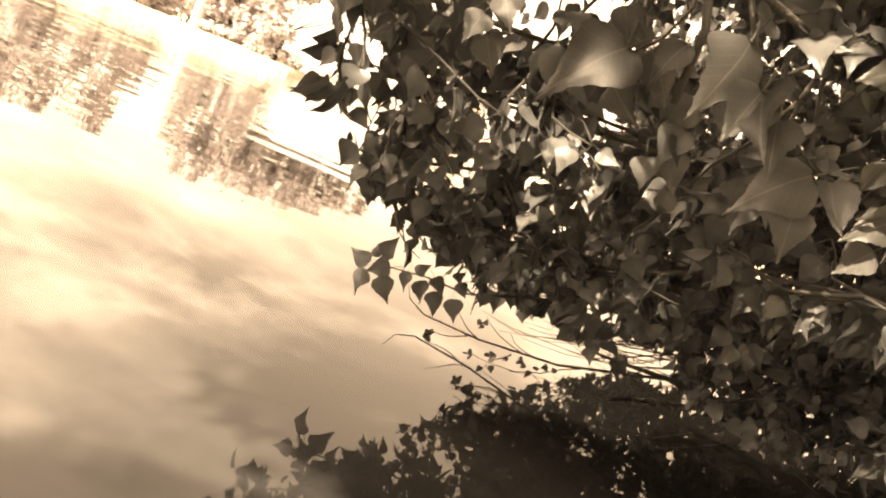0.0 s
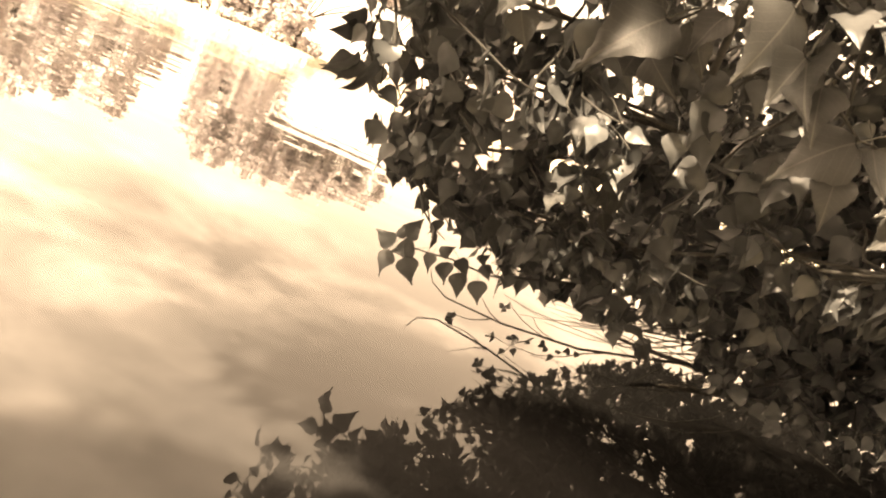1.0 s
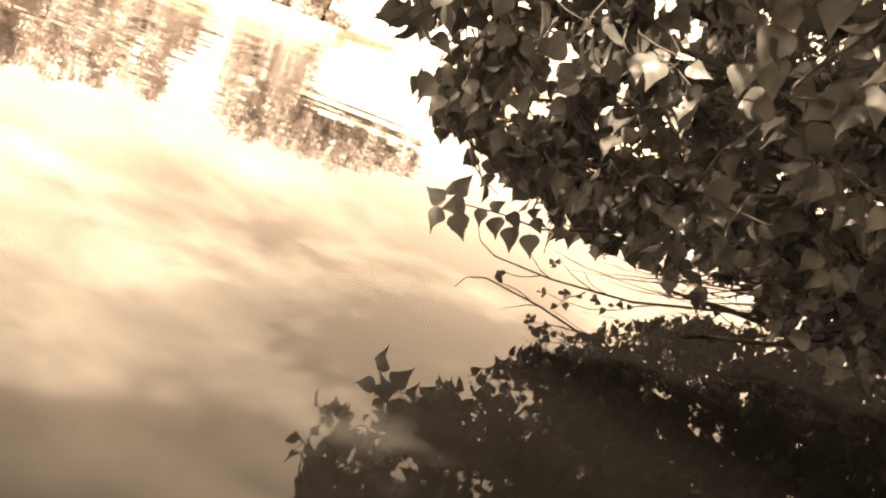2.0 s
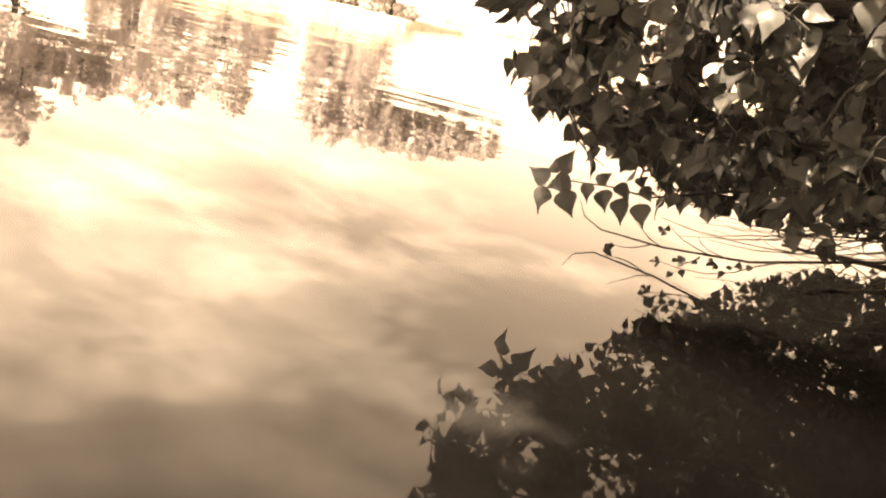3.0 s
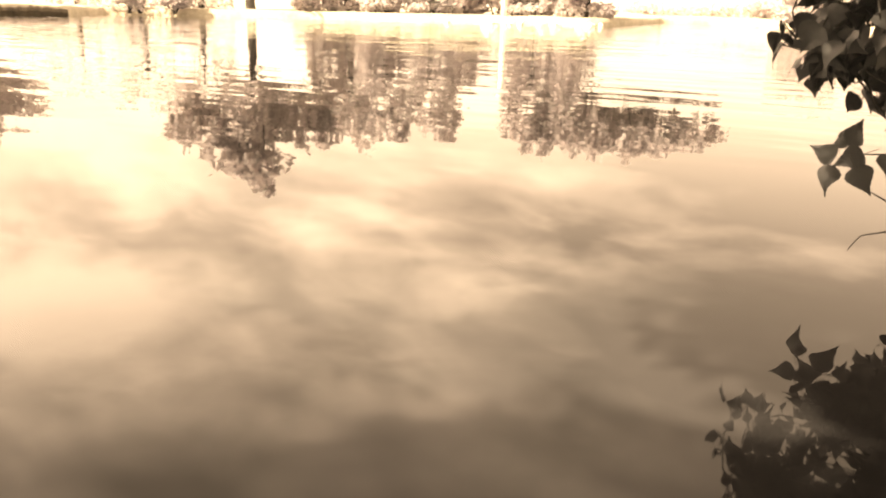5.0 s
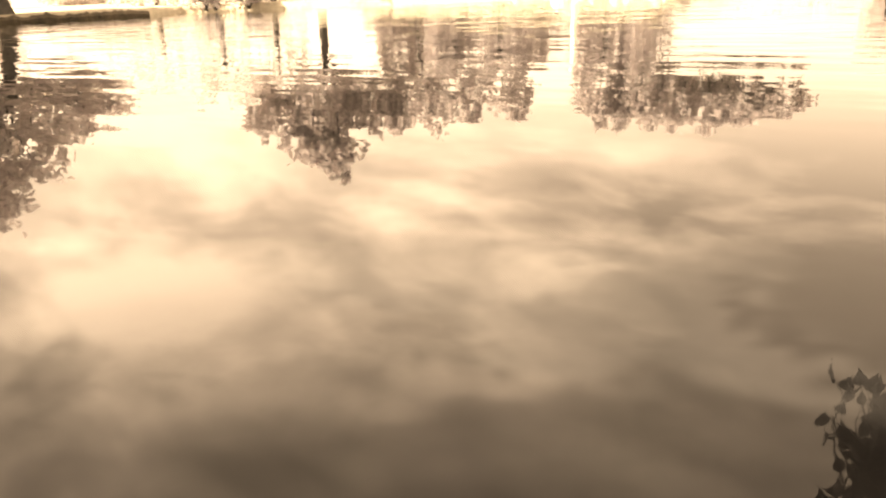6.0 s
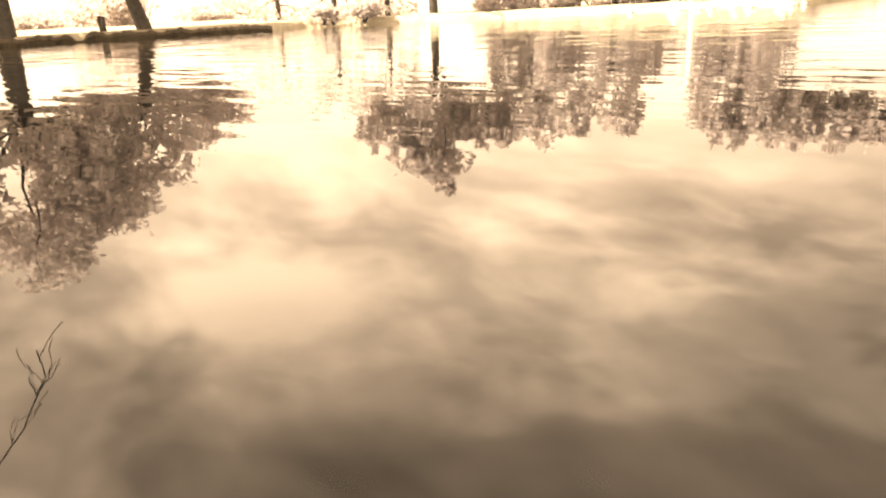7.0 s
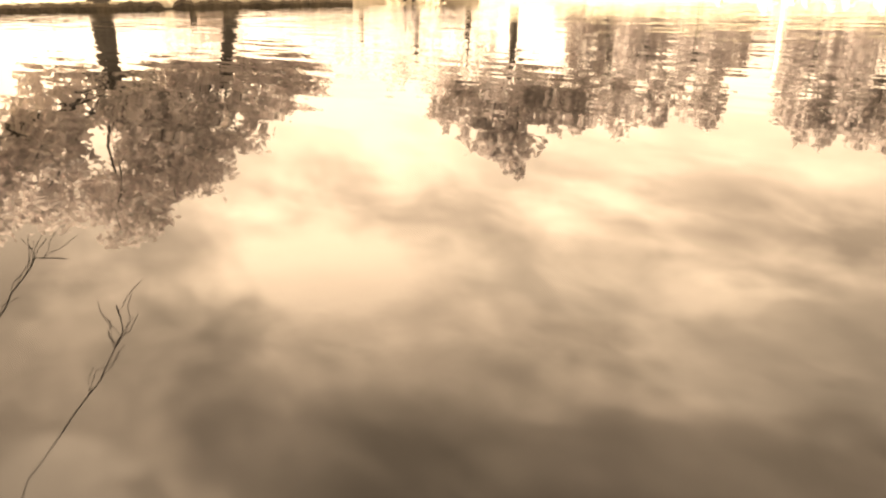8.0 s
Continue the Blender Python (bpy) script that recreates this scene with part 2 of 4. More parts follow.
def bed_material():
    """Silt bed painted pale near the bank and dark farther out, as murk dims light."""
    m, nt, b, L = material("silt_depth_shade")
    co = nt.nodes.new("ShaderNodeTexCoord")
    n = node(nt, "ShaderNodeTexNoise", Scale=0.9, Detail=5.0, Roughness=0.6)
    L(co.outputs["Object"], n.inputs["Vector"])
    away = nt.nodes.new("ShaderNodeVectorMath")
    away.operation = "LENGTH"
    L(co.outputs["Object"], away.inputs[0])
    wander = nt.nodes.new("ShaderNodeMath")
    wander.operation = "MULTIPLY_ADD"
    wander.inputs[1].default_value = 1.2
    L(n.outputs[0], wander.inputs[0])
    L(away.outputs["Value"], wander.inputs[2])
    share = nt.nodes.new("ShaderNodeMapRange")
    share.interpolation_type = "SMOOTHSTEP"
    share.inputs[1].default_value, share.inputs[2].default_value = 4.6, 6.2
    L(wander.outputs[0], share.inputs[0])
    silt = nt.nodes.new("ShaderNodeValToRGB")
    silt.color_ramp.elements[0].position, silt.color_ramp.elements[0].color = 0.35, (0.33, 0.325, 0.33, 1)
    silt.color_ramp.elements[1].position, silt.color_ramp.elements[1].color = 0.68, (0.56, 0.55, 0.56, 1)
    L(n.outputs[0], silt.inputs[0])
    # depth shade painted into the bed colour by distance
    murk_shade = nt.nodes.new("ShaderNodeMix")
    murk_shade.data_type = "RGBA"
    L(share.outputs[0], murk_shade.inputs[0])
    L(silt.outputs[0], murk_shade.inputs[6])
    murk_shade.inputs[7].default_value = (0.045, 0.044, 0.043, 1)
    L(murk_shade.outputs[2], b.inputs["Base Color"])
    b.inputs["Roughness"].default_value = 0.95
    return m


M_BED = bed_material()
M_BANK = mottled("wet_earth", (0.03, 0.026, 0.02), (0.12, 0.10, 0.07), 1.5, 0.9)
M_BARK = mottled("bark", (0.03, 0.028, 0.025), (0.10, 0.093, 0.083), 6.0, 0.9, 0.8)
M_TWIG = mottled("twig_bark", (0.02, 0.019, 0.0175), (0.055, 0.052, 0.047), 30.0, 0.7)
M_PALEWOOD = mottled("weathered_wood", (0.12, 0.10, 0.08), (0.25, 0.21, 0.16), 5.0, 0.9)
M_WHITE = mottled("white_paint", (0.68, 0.65, 0.58), (0.85, 0.82, 0.76), 2.0, 0.5, 0.1)
M_LEAF = leaf_material("poplar_leaf", (0.023, 0.0242, 0.0248), (0.112, 0.117, 0.119), 0.17, 0.40)
M_LEAF_NEAR = leaf_material("poplar_leaf_single", (0.024, 0.0247, 0.0245), (0.072, 0.0735, 0.072), 0.2, 0.42, islands=False, veins=True)
# far leaf colours lifted towards white: haze and glare are painted in
M_FAR = leaf_material("far_foliage_hazed", (0.37, 0.344, 0.347), (0.90, 0.834, 0.83), 0.50, 0.7)
M_FAR_PALE = leaf_material("pale_far_foliage_hazed", (0.44, 0.408, 0.407), (0.92, 0.855, 0.845), 0.50, 0.7)
M_FAR_DARK = leaf_material("dark_far_foliage_hazed", (0.35, 0.325, 0.327), (0.87, 0.807, 0.805), 0.50, 0.7)
M_GRASS = leaf_material("dry_grass", (0.22, 0.20, 0.15), (0.50, 0.46, 0.35), 0.2, 0.8)

# ---- mesh helpers ----


def link_mesh(name, verts, faces, mat, parent=None, label="", smooth=False, kind=""):
    me = bpy.data.meshes.new(name)
    me.from_pydata(verts if isinstance(verts, list) else verts.tolist(), [], faces if isinstance(faces, list) else faces.tolist())
    me.materials.append(mat)
    if smooth:
        me.polygons.foreach_set("use_smooth", [True] * len(me.polygons))
    me.update()
    ob = new(name, me)
    if parent is not None:
        ob.parent = parent
    if label or kind:
        tagged(ob, label, kind=kind)
    return ob


def thing(name, label, category, place=(0, 0, 0), group="", kind=""):
    e = new(name)
    e.empty_display_size = 0.1
    e.matrix_basis = Matrix.Translation(place)
    return tagged(e, label, category, group, kind)


class Tubes:
    """Gathers tapered, bent tubes into one mesh."""

    def __init__(self):
        self.v, self.f = [], []

    def add(self, pts, r0, r1, sides=6):
        pts = [Vector(p) for p in pts]
        n, base = len(pts), len(self.v)
        side = None
        for i, p in enumerate(pts):
            t = (pts[min(i + 1, n - 1)] - pts[max(i - 1, 0)]).normalized()
            if side is None:
                side = t.orthogonal().normalized()
            side = (side - t * side.dot(t)).normalized()
            up = t.cross(side)
            r = r0 + (r1 - r0) * i / (n - 1)
            for k in range(sides):
                a = 2 * math.pi * k / sides
                self.v.append(tuple(p + (side * math.cos(a) + up * math.sin(a)) * r))
        for i in range(n - 1):
            for k in range(sides):
                k2 = (k + 1) % sides
                self.f.append((base + i * sides + k, base + i * sides + k2, base + (i + 1) * sides + k2, base + (i + 1) * sides + k))
        self.f.append(tuple(base + k for k in reversed(range(sides))))
        self.f.append(tuple(base + (n - 1) * sides + k for k in range(sides)))

    def mesh(self, name, mat, parent=None, label="", kind=""):
        return link_mesh(name, self.v, self.f, mat, parent, label, True, kind)


def bent(a, b, sag, rng, wob=0.03, n=7):
    """A wandering line from a to b; sag lifts (or drops) its middle."""
    a, b = Vector(a), Vector(b)
    d = (b - a).length
    out = []
    ph = [rng.uniform(0, 6.28) for _ in range(3)]
    for i in range(n):
        u = i / (n - 1)
        w = math.sin(math.pi * u)
        o = Vector((math.sin(3.1 * u * 2 + ph[0]) - math.sin(ph[0]) * (1 - u), math.sin(4.3 * u + ph[1]) - math.sin(ph[1]) * (1 - u), math.sin(3.7 * u + ph[2]) - math.sin(ph[2]) * (1 - u)))
        out.append(a.lerp(b, u) + Vector((0, 0, sag * d * w)) + o * wob * d * w)
    return out


def polar(az, r, z=0.0):
    a = radians(az)
    return Vector((math.sin(a) * r, math.cos(a) * r, z))


# ---- large structure: ground with the pond's basin, water ----
SHORE = [(-180, 0.9), (-130, 1.0), (-112, 2.2), (-98, 9.0), (-88, 30.0), (-80, 36.0), (-72, 37.0), (-64, 38.0), (-57, 37.0), (-55.0, 37.0), (-53.5, 44.0), (-50, 43.0), (-44, 41.0),
         (-36, 40.0), (-28, 39.0), (-22, 39.0), (-18, 39.0), (-15.5, 42.0), (-13, 60.0), (-9, 62.0), (-5.5, 58.0), (-3, 44.0), (2, 38.0),
         (10, 26.0), (22, 16.0), (36, 8.0), (50, 3.4), (64, 2.0), (90, 1.3), (130, 1.0), (180, 0.9)]


def shore(az):
    az = (az + 180) % 360 - 180
    for (a0, r0), (a1, r1) in zip(SHORE, SHORE[1:]):
        if a0 <= az <= a1:
            u = (az - a0) / (a1 - a0)
            return r0 + (r1 - r0) * u
    return 1.0


def make_ground():
    steps = [-60, -40, -25, -15, -9, -5, -3, -1.8, -1.0, -0.5, -0.2, 0.0, 0.12, 0.3, 0.6, 1.2, 2.5, 5, 10, 20, 40, 80, 160, 400, 1200, 4000]
    azs = [-180 + i * 1.0 for i in range(360)]
    verts, faces, mats = [], [], []
    ncol = len(steps) + 1
    for az in azs:
        R = shore(az)
        verts.append((0, 0, -1.07))
        for s in steps:
            k = min(1.0, R / 30.0)
            if s < 0:
                r = R + s * R / 62.0 if R > 4 else R * (1 + s / 62.0)
                d = R - r
                z = -0.12 - min(0.95, d * 0.30)
            else:
                r = R + s
                z = -0.12 + 0.50 * min(1, s / 0.3) if s < 1.2 else 0.38 + min(s, 40) * 0.012
                z += 0.10 * noise.noise(Vector((math.sin(radians(az)) * r * 0.5, math.cos(radians(az)) * r * 0.5, 0))) * min(1, s)
            p = polar(az, r, z)
            verts.append(tuple(p))
    n = len(azs)
    for i in range(n):
        j = (i + 1) % n
        for k in range(ncol - 1):
            if k == 0:
                faces.append((i * ncol, i * ncol + 1, j * ncol + 1))
            else:
                faces.append((i * ncol + k, i * ncol + k + 1, j * ncol + k + 1, j * ncol + k))
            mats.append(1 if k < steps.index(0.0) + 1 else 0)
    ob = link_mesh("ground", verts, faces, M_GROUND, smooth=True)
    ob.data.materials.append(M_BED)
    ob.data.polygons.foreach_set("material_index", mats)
    tagged(ob, "pale dry grass ground round the pond, silt bed with depth shade painted in", "ground", kind="structure")


make_ground()
water = link_mesh("water", [(-110, -60, 0), (110, -60, 0), (110, 110, 0), (-110, 110, 0)], [(0, 1, 2, 3)], M_WATER)
tagged(water, "calm pond water mirroring clouds and trees, lightly rippled", "water", kind="structure")


def bank_edge():
    """The dark, undercut earth edge of the near left bank."""
    rng = random.Random(4)
    verts, faces = [], []
    azs = [-84 + i * 0.22 for i in range(int(29 / 0.22) + 1)]
    for az in azs:
        R = shore(az) - 0.12
        gap = 1.0 if not (-68.6 < az < -67.9) else 0.25
        h = (0.30 + 0.10 * noise.noise(Vector((az * 0.9, 0, 0))) + 0.05 * rng.uniform(-1, 1)) * gap
        o = 0.12 * noise.noise(Vector((az * 2.3, 5, 0)))
        for dr, z in ((0.1, -0.3), (-0.05 + o, 0.02), (-0.10 + o, h * 0.6), (0.05 + o, h), (0.7, h + 0.06), (0.75, -0.2)):
            verts.append(tuple(polar(az, R + dr, z)))
    for i in range(len(azs) - 1):
        for k in range(5):
            a = i * 6 + k
            faces.append((a, a + 6, a + 7, a + 1))
    tagged(link_mesh("bank", verts, faces, M_BANK, smooth=False), "dark undercut earth bank edge along the pond", "bank", kind="structure")


bank_edge()

# ---- far trees ----


def clumps(rng, blobs, count, size, flat=0.6, gaps=0.0):
    """Small bent leaf clumps scattered through a set of ellipsoids (centre, radii)."""
    vol = [b[1][0] * b[1][1] * b[1][2] for b in blobs]
    tot = sum(v ** 0.67 for v in vol)
    verts, faces = [], []
    for (c, rad), v in zip(blobs, vol):
        for _ in range(int(count * v ** 0.67 / tot)):
            d = Vector((rng.gauss(0, 1), rng.gauss(0, 1), rng.gauss(0, 1))).normalized()
            k = rng.uniform(0.25, 1.0) ** 0.45
            bump = 0.80 + 0.38 * noise.noise(d * 2.2 + Vector(c) * 0.37) + 0.16 * noise.noise(d * 6 + Vector(c))
            p = Vector((c[0] + d.x * rad[0] * k * bump, c[1] + d.y * rad[1] * k * bump, c[2] + d.z * rad[2] * k * bump))
            if gaps and noise.noise(p * 1.15 + Vector((0, 0, gaps * 40))) + 0.5 * noise.noise(p * 2.9) < gaps - 0.25:
                continue
            s = size * rng.uniform(0.5, 1.3)
            a = Vector((rng.gauss(0, 1), rng.gauss(0, 1), rng.gauss(0, flat))).normalized()
            b = a.orthogonal().normalized()
            b = Matrix.Rotation(rng.uniform(0, 6.28), 3, a) @ b
            n0 = len(verts)
            up = a.cross(b)
            verts += [tuple(p - a * s), tuple(p + b * s * 0.5 + up * s * 0.2), tuple(p + a * s - up * s * 0.25), tuple(p - b * s * 0.55 + up * s * 0.15)]
            faces += [(n0, n0 + 1, n0 + 2), (n0, n0 + 2, n0 + 3)]
    return verts, faces


def far_tree(label, az, r, blobs, trunk=0.22, lean=0.0, count=2600, size=0.20, mat=None, name="tree", fork=0.45, seed=1, cat="tree", group="trees on the far shore", skirt=0.0):
    """A tree on a shore: trunk, limbs that reach into the crown, and a crown of many clumps. blobs: (sideways, height, half width, half height)."""
    rng = random.Random(seed)
    base = polar(az, r, 0.30)
    t = thing(name, label, cat, base, group)
    side = Vector((math.cos(radians(az)), -math.sin(radians(az)), 0))
    back = Vector((math.sin(radians(az)), math.cos(radians(az)), 0))
    bl = []
    for sx, h, hw, hh in blobs:
        c = side * sx + back * rng.uniform(-0.6, 0.6) + Vector((0, 0, h - 0.3))
        bl.append((tuple(c), (hw, min(hw, 2.4), hh)))
    if skirt:
        for sx, h, hw, hh in blobs[:3]:
            bl.append((tuple(side * sx * 0.9 + Vector((0, 0, skirt * 0.5))), (hw * 0.85, min(hw, 1.6), skirt * 0.75)))
    top = max(h for _, h, _, _ in blobs)
    fork_at = side * lean * fork * top + Vector((0, 0, fork * top))
    tb = Tubes()
    tb.add([Vector((0, 0, -0.25)), Vector((0, 0, 0.0)) + side * 0.02, fork_at * 0.5 + side * lean * 0.15, fork_at], trunk * 1.25, trunk * 0.75, 9)
    tb.mesh("trunk", M_BARK, t)
    for c, rad in bl:
        lb = Tubes()
        end = Vector(c)
        lb.add(bent(fork_at * rng.uniform(0.75, 1.0), end, 0.05, rng, 0.05), trunk * 0.24, trunk * 0.06, 6)
        for _ in range(4):
            d = Vector((rng.gauss(0, 1), rng.gauss(0, 1), rng.gauss(0, 0.8))).normalized()
            tip = end + Vector((d.x * rad[0], d.y * rad[1], d.z * rad[2])) * 0.8
            lb.add(bent(fork_at.lerp(end, rng.uniform(0.5, 1)), tip, 0.04, rng, 0.05), trunk * 0.11, 0.012, 5)
        lb.mesh("limb", M_BARK, t)
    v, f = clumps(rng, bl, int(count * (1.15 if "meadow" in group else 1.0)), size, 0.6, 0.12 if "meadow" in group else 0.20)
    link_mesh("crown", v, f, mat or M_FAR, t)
    return t


def shrub(label, az, r, hw, hh, count=700, size=0.13, mat=None, seed=1, name="shrub", group="shrubs along the shores", z=0.3):
    rng = random.Random(seed)
    t = thing(name, label, "shrub", polar(az, r, z), group)
    side = Vector((math.cos(radians(az)), -math.sin(radians(az)), 0))
    bl = [(tuple(side * hw * rng.uniform(-0.5, 0.5) + Vector((0, 0, hh * rng.uniform(0.7, 1.1)))), (hw * rng.uniform(0.5, 0.8), hw * 0.6, hh * rng.uniform(0.6, 0.95))) for _ in range(4)]
    st = Tubes()
    for c, rad in bl:
        st.add(bent((rng.uniform(-.1, .1), rng.uniform(-.1, .1), -0.2), c, 0.03, rng), 0.04, 0.012, 5)
    st.mesh("stems", M_TWIG, t)
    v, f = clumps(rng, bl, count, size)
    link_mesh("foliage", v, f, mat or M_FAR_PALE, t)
    return t


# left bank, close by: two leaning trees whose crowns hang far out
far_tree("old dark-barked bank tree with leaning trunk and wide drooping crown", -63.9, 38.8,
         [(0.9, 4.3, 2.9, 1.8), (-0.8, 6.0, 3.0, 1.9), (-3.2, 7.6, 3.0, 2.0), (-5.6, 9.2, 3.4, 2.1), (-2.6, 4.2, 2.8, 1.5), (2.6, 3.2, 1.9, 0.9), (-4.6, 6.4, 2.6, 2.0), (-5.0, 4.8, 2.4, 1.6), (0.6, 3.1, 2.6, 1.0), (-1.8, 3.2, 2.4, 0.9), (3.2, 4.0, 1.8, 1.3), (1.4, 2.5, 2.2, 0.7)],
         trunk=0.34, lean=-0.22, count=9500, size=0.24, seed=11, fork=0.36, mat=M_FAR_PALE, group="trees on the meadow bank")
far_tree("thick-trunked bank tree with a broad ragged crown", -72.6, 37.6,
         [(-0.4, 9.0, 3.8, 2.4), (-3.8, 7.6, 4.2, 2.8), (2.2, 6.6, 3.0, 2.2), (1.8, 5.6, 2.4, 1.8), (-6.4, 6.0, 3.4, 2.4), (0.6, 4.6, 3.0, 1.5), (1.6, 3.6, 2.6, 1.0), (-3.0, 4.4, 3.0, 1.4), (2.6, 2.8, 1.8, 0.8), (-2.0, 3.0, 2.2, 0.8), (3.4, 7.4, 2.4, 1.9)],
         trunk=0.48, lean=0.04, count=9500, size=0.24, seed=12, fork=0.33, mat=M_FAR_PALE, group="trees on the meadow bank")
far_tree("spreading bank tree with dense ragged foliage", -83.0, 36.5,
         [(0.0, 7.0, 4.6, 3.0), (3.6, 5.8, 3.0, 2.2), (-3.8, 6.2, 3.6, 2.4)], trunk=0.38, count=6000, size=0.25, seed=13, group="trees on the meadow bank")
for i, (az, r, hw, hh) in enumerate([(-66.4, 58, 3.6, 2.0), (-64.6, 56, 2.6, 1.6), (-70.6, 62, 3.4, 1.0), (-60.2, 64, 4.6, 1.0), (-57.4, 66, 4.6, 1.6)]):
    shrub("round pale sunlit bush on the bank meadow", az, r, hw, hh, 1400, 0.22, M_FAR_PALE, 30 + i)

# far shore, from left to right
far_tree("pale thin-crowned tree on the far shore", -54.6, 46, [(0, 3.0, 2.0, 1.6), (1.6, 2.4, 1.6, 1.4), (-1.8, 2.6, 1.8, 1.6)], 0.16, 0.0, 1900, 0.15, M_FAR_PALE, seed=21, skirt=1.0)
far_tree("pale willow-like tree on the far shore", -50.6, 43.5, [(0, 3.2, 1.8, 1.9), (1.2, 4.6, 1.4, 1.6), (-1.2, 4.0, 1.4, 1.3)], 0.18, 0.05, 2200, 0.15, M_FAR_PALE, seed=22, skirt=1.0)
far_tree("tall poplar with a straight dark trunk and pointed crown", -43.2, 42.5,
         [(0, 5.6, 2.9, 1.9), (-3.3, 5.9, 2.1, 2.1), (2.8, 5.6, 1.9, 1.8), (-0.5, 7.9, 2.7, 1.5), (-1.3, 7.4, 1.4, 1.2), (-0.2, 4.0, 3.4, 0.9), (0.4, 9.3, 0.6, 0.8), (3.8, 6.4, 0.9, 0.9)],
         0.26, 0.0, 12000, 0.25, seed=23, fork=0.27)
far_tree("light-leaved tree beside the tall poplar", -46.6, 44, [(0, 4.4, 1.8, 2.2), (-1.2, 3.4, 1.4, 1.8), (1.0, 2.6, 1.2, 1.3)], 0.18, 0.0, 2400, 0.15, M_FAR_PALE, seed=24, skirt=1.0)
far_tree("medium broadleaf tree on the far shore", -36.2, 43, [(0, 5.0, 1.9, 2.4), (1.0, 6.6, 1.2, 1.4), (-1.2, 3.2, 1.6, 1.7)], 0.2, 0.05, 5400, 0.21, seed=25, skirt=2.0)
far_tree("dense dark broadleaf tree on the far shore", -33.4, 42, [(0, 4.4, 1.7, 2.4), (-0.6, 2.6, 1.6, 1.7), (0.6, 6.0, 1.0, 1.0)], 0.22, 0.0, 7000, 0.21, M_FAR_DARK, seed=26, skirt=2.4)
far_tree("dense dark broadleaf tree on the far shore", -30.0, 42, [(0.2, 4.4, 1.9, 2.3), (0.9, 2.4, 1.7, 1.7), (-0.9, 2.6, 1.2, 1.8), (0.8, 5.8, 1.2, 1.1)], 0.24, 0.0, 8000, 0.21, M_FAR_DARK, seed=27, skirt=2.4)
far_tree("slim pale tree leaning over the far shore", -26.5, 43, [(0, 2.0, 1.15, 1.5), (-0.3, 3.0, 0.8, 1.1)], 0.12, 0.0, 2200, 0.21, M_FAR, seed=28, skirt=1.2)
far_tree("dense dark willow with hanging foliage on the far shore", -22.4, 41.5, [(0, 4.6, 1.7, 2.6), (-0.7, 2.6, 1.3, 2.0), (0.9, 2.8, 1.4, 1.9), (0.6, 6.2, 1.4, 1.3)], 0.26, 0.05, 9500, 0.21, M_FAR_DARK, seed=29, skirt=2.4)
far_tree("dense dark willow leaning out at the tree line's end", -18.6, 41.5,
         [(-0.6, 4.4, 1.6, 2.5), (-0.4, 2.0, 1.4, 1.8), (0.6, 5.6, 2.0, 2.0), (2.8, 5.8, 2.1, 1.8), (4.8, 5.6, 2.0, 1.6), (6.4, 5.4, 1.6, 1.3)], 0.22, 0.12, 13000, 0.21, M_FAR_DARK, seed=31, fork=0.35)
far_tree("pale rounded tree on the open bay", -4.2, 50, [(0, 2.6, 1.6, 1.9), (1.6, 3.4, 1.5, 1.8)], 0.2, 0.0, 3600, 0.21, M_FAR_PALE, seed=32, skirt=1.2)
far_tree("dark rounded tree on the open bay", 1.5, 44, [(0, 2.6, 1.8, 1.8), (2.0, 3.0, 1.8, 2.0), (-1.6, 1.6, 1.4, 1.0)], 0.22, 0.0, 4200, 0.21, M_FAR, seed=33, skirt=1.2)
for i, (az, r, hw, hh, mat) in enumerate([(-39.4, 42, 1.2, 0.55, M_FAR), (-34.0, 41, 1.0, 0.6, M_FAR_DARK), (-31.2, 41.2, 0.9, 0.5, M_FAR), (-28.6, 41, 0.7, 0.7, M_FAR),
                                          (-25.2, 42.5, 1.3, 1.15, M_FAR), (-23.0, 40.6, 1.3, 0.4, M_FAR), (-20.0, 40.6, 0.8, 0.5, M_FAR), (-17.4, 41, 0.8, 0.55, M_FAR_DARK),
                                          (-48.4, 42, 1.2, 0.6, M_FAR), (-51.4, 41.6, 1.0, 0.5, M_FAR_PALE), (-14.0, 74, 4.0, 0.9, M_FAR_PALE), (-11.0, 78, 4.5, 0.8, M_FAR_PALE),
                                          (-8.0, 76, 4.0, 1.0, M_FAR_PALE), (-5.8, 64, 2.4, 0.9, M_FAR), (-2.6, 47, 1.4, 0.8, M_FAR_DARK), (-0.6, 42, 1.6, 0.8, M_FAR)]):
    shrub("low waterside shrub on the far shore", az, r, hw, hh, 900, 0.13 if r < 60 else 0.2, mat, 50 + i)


def white_post():
    t = thing("lamp_post", "white painted post standing on the far shore", "post", polar(-24.5, 40.3, 0.3))
    tb = Tubes()
    tb.add([(0, 0, -0.3), (0, 0, 1.2), (0, 0, 3.3)], 0.17, 0.13, 10)
    tb.mesh("shaft", M_WHITE, t)
    cp = Tubes()
    cp.add([(0, 0, 3.3), (0, 0, 3.36), (0, 0, 3.46)], 0.17, 0.06, 10)
    cp.mesh("cap", M_WHITE, t)


def stump_post():
    t = thing("stump", "short dark forked tree stump on the bank", "stump", polar(-66.6, 38.9, 0.25))
    tb = Tubes()
    tb.add([(-0.12, 0, -0.2), (-0.14, 0, 0.4), (-0.2, 0, 0.85)], 0.12, 0.09, 7)
    tb.mesh("stem", M_BARK, t)
    tb = Tubes()
    tb.add([(0.16, 0, -0.2), (0.16, 0, 0.4), (0.24, 0, 0.8)], 0.12, 0.09, 7)
    tb.mesh("stem", M_BARK, t)


white_post()
stump_post()


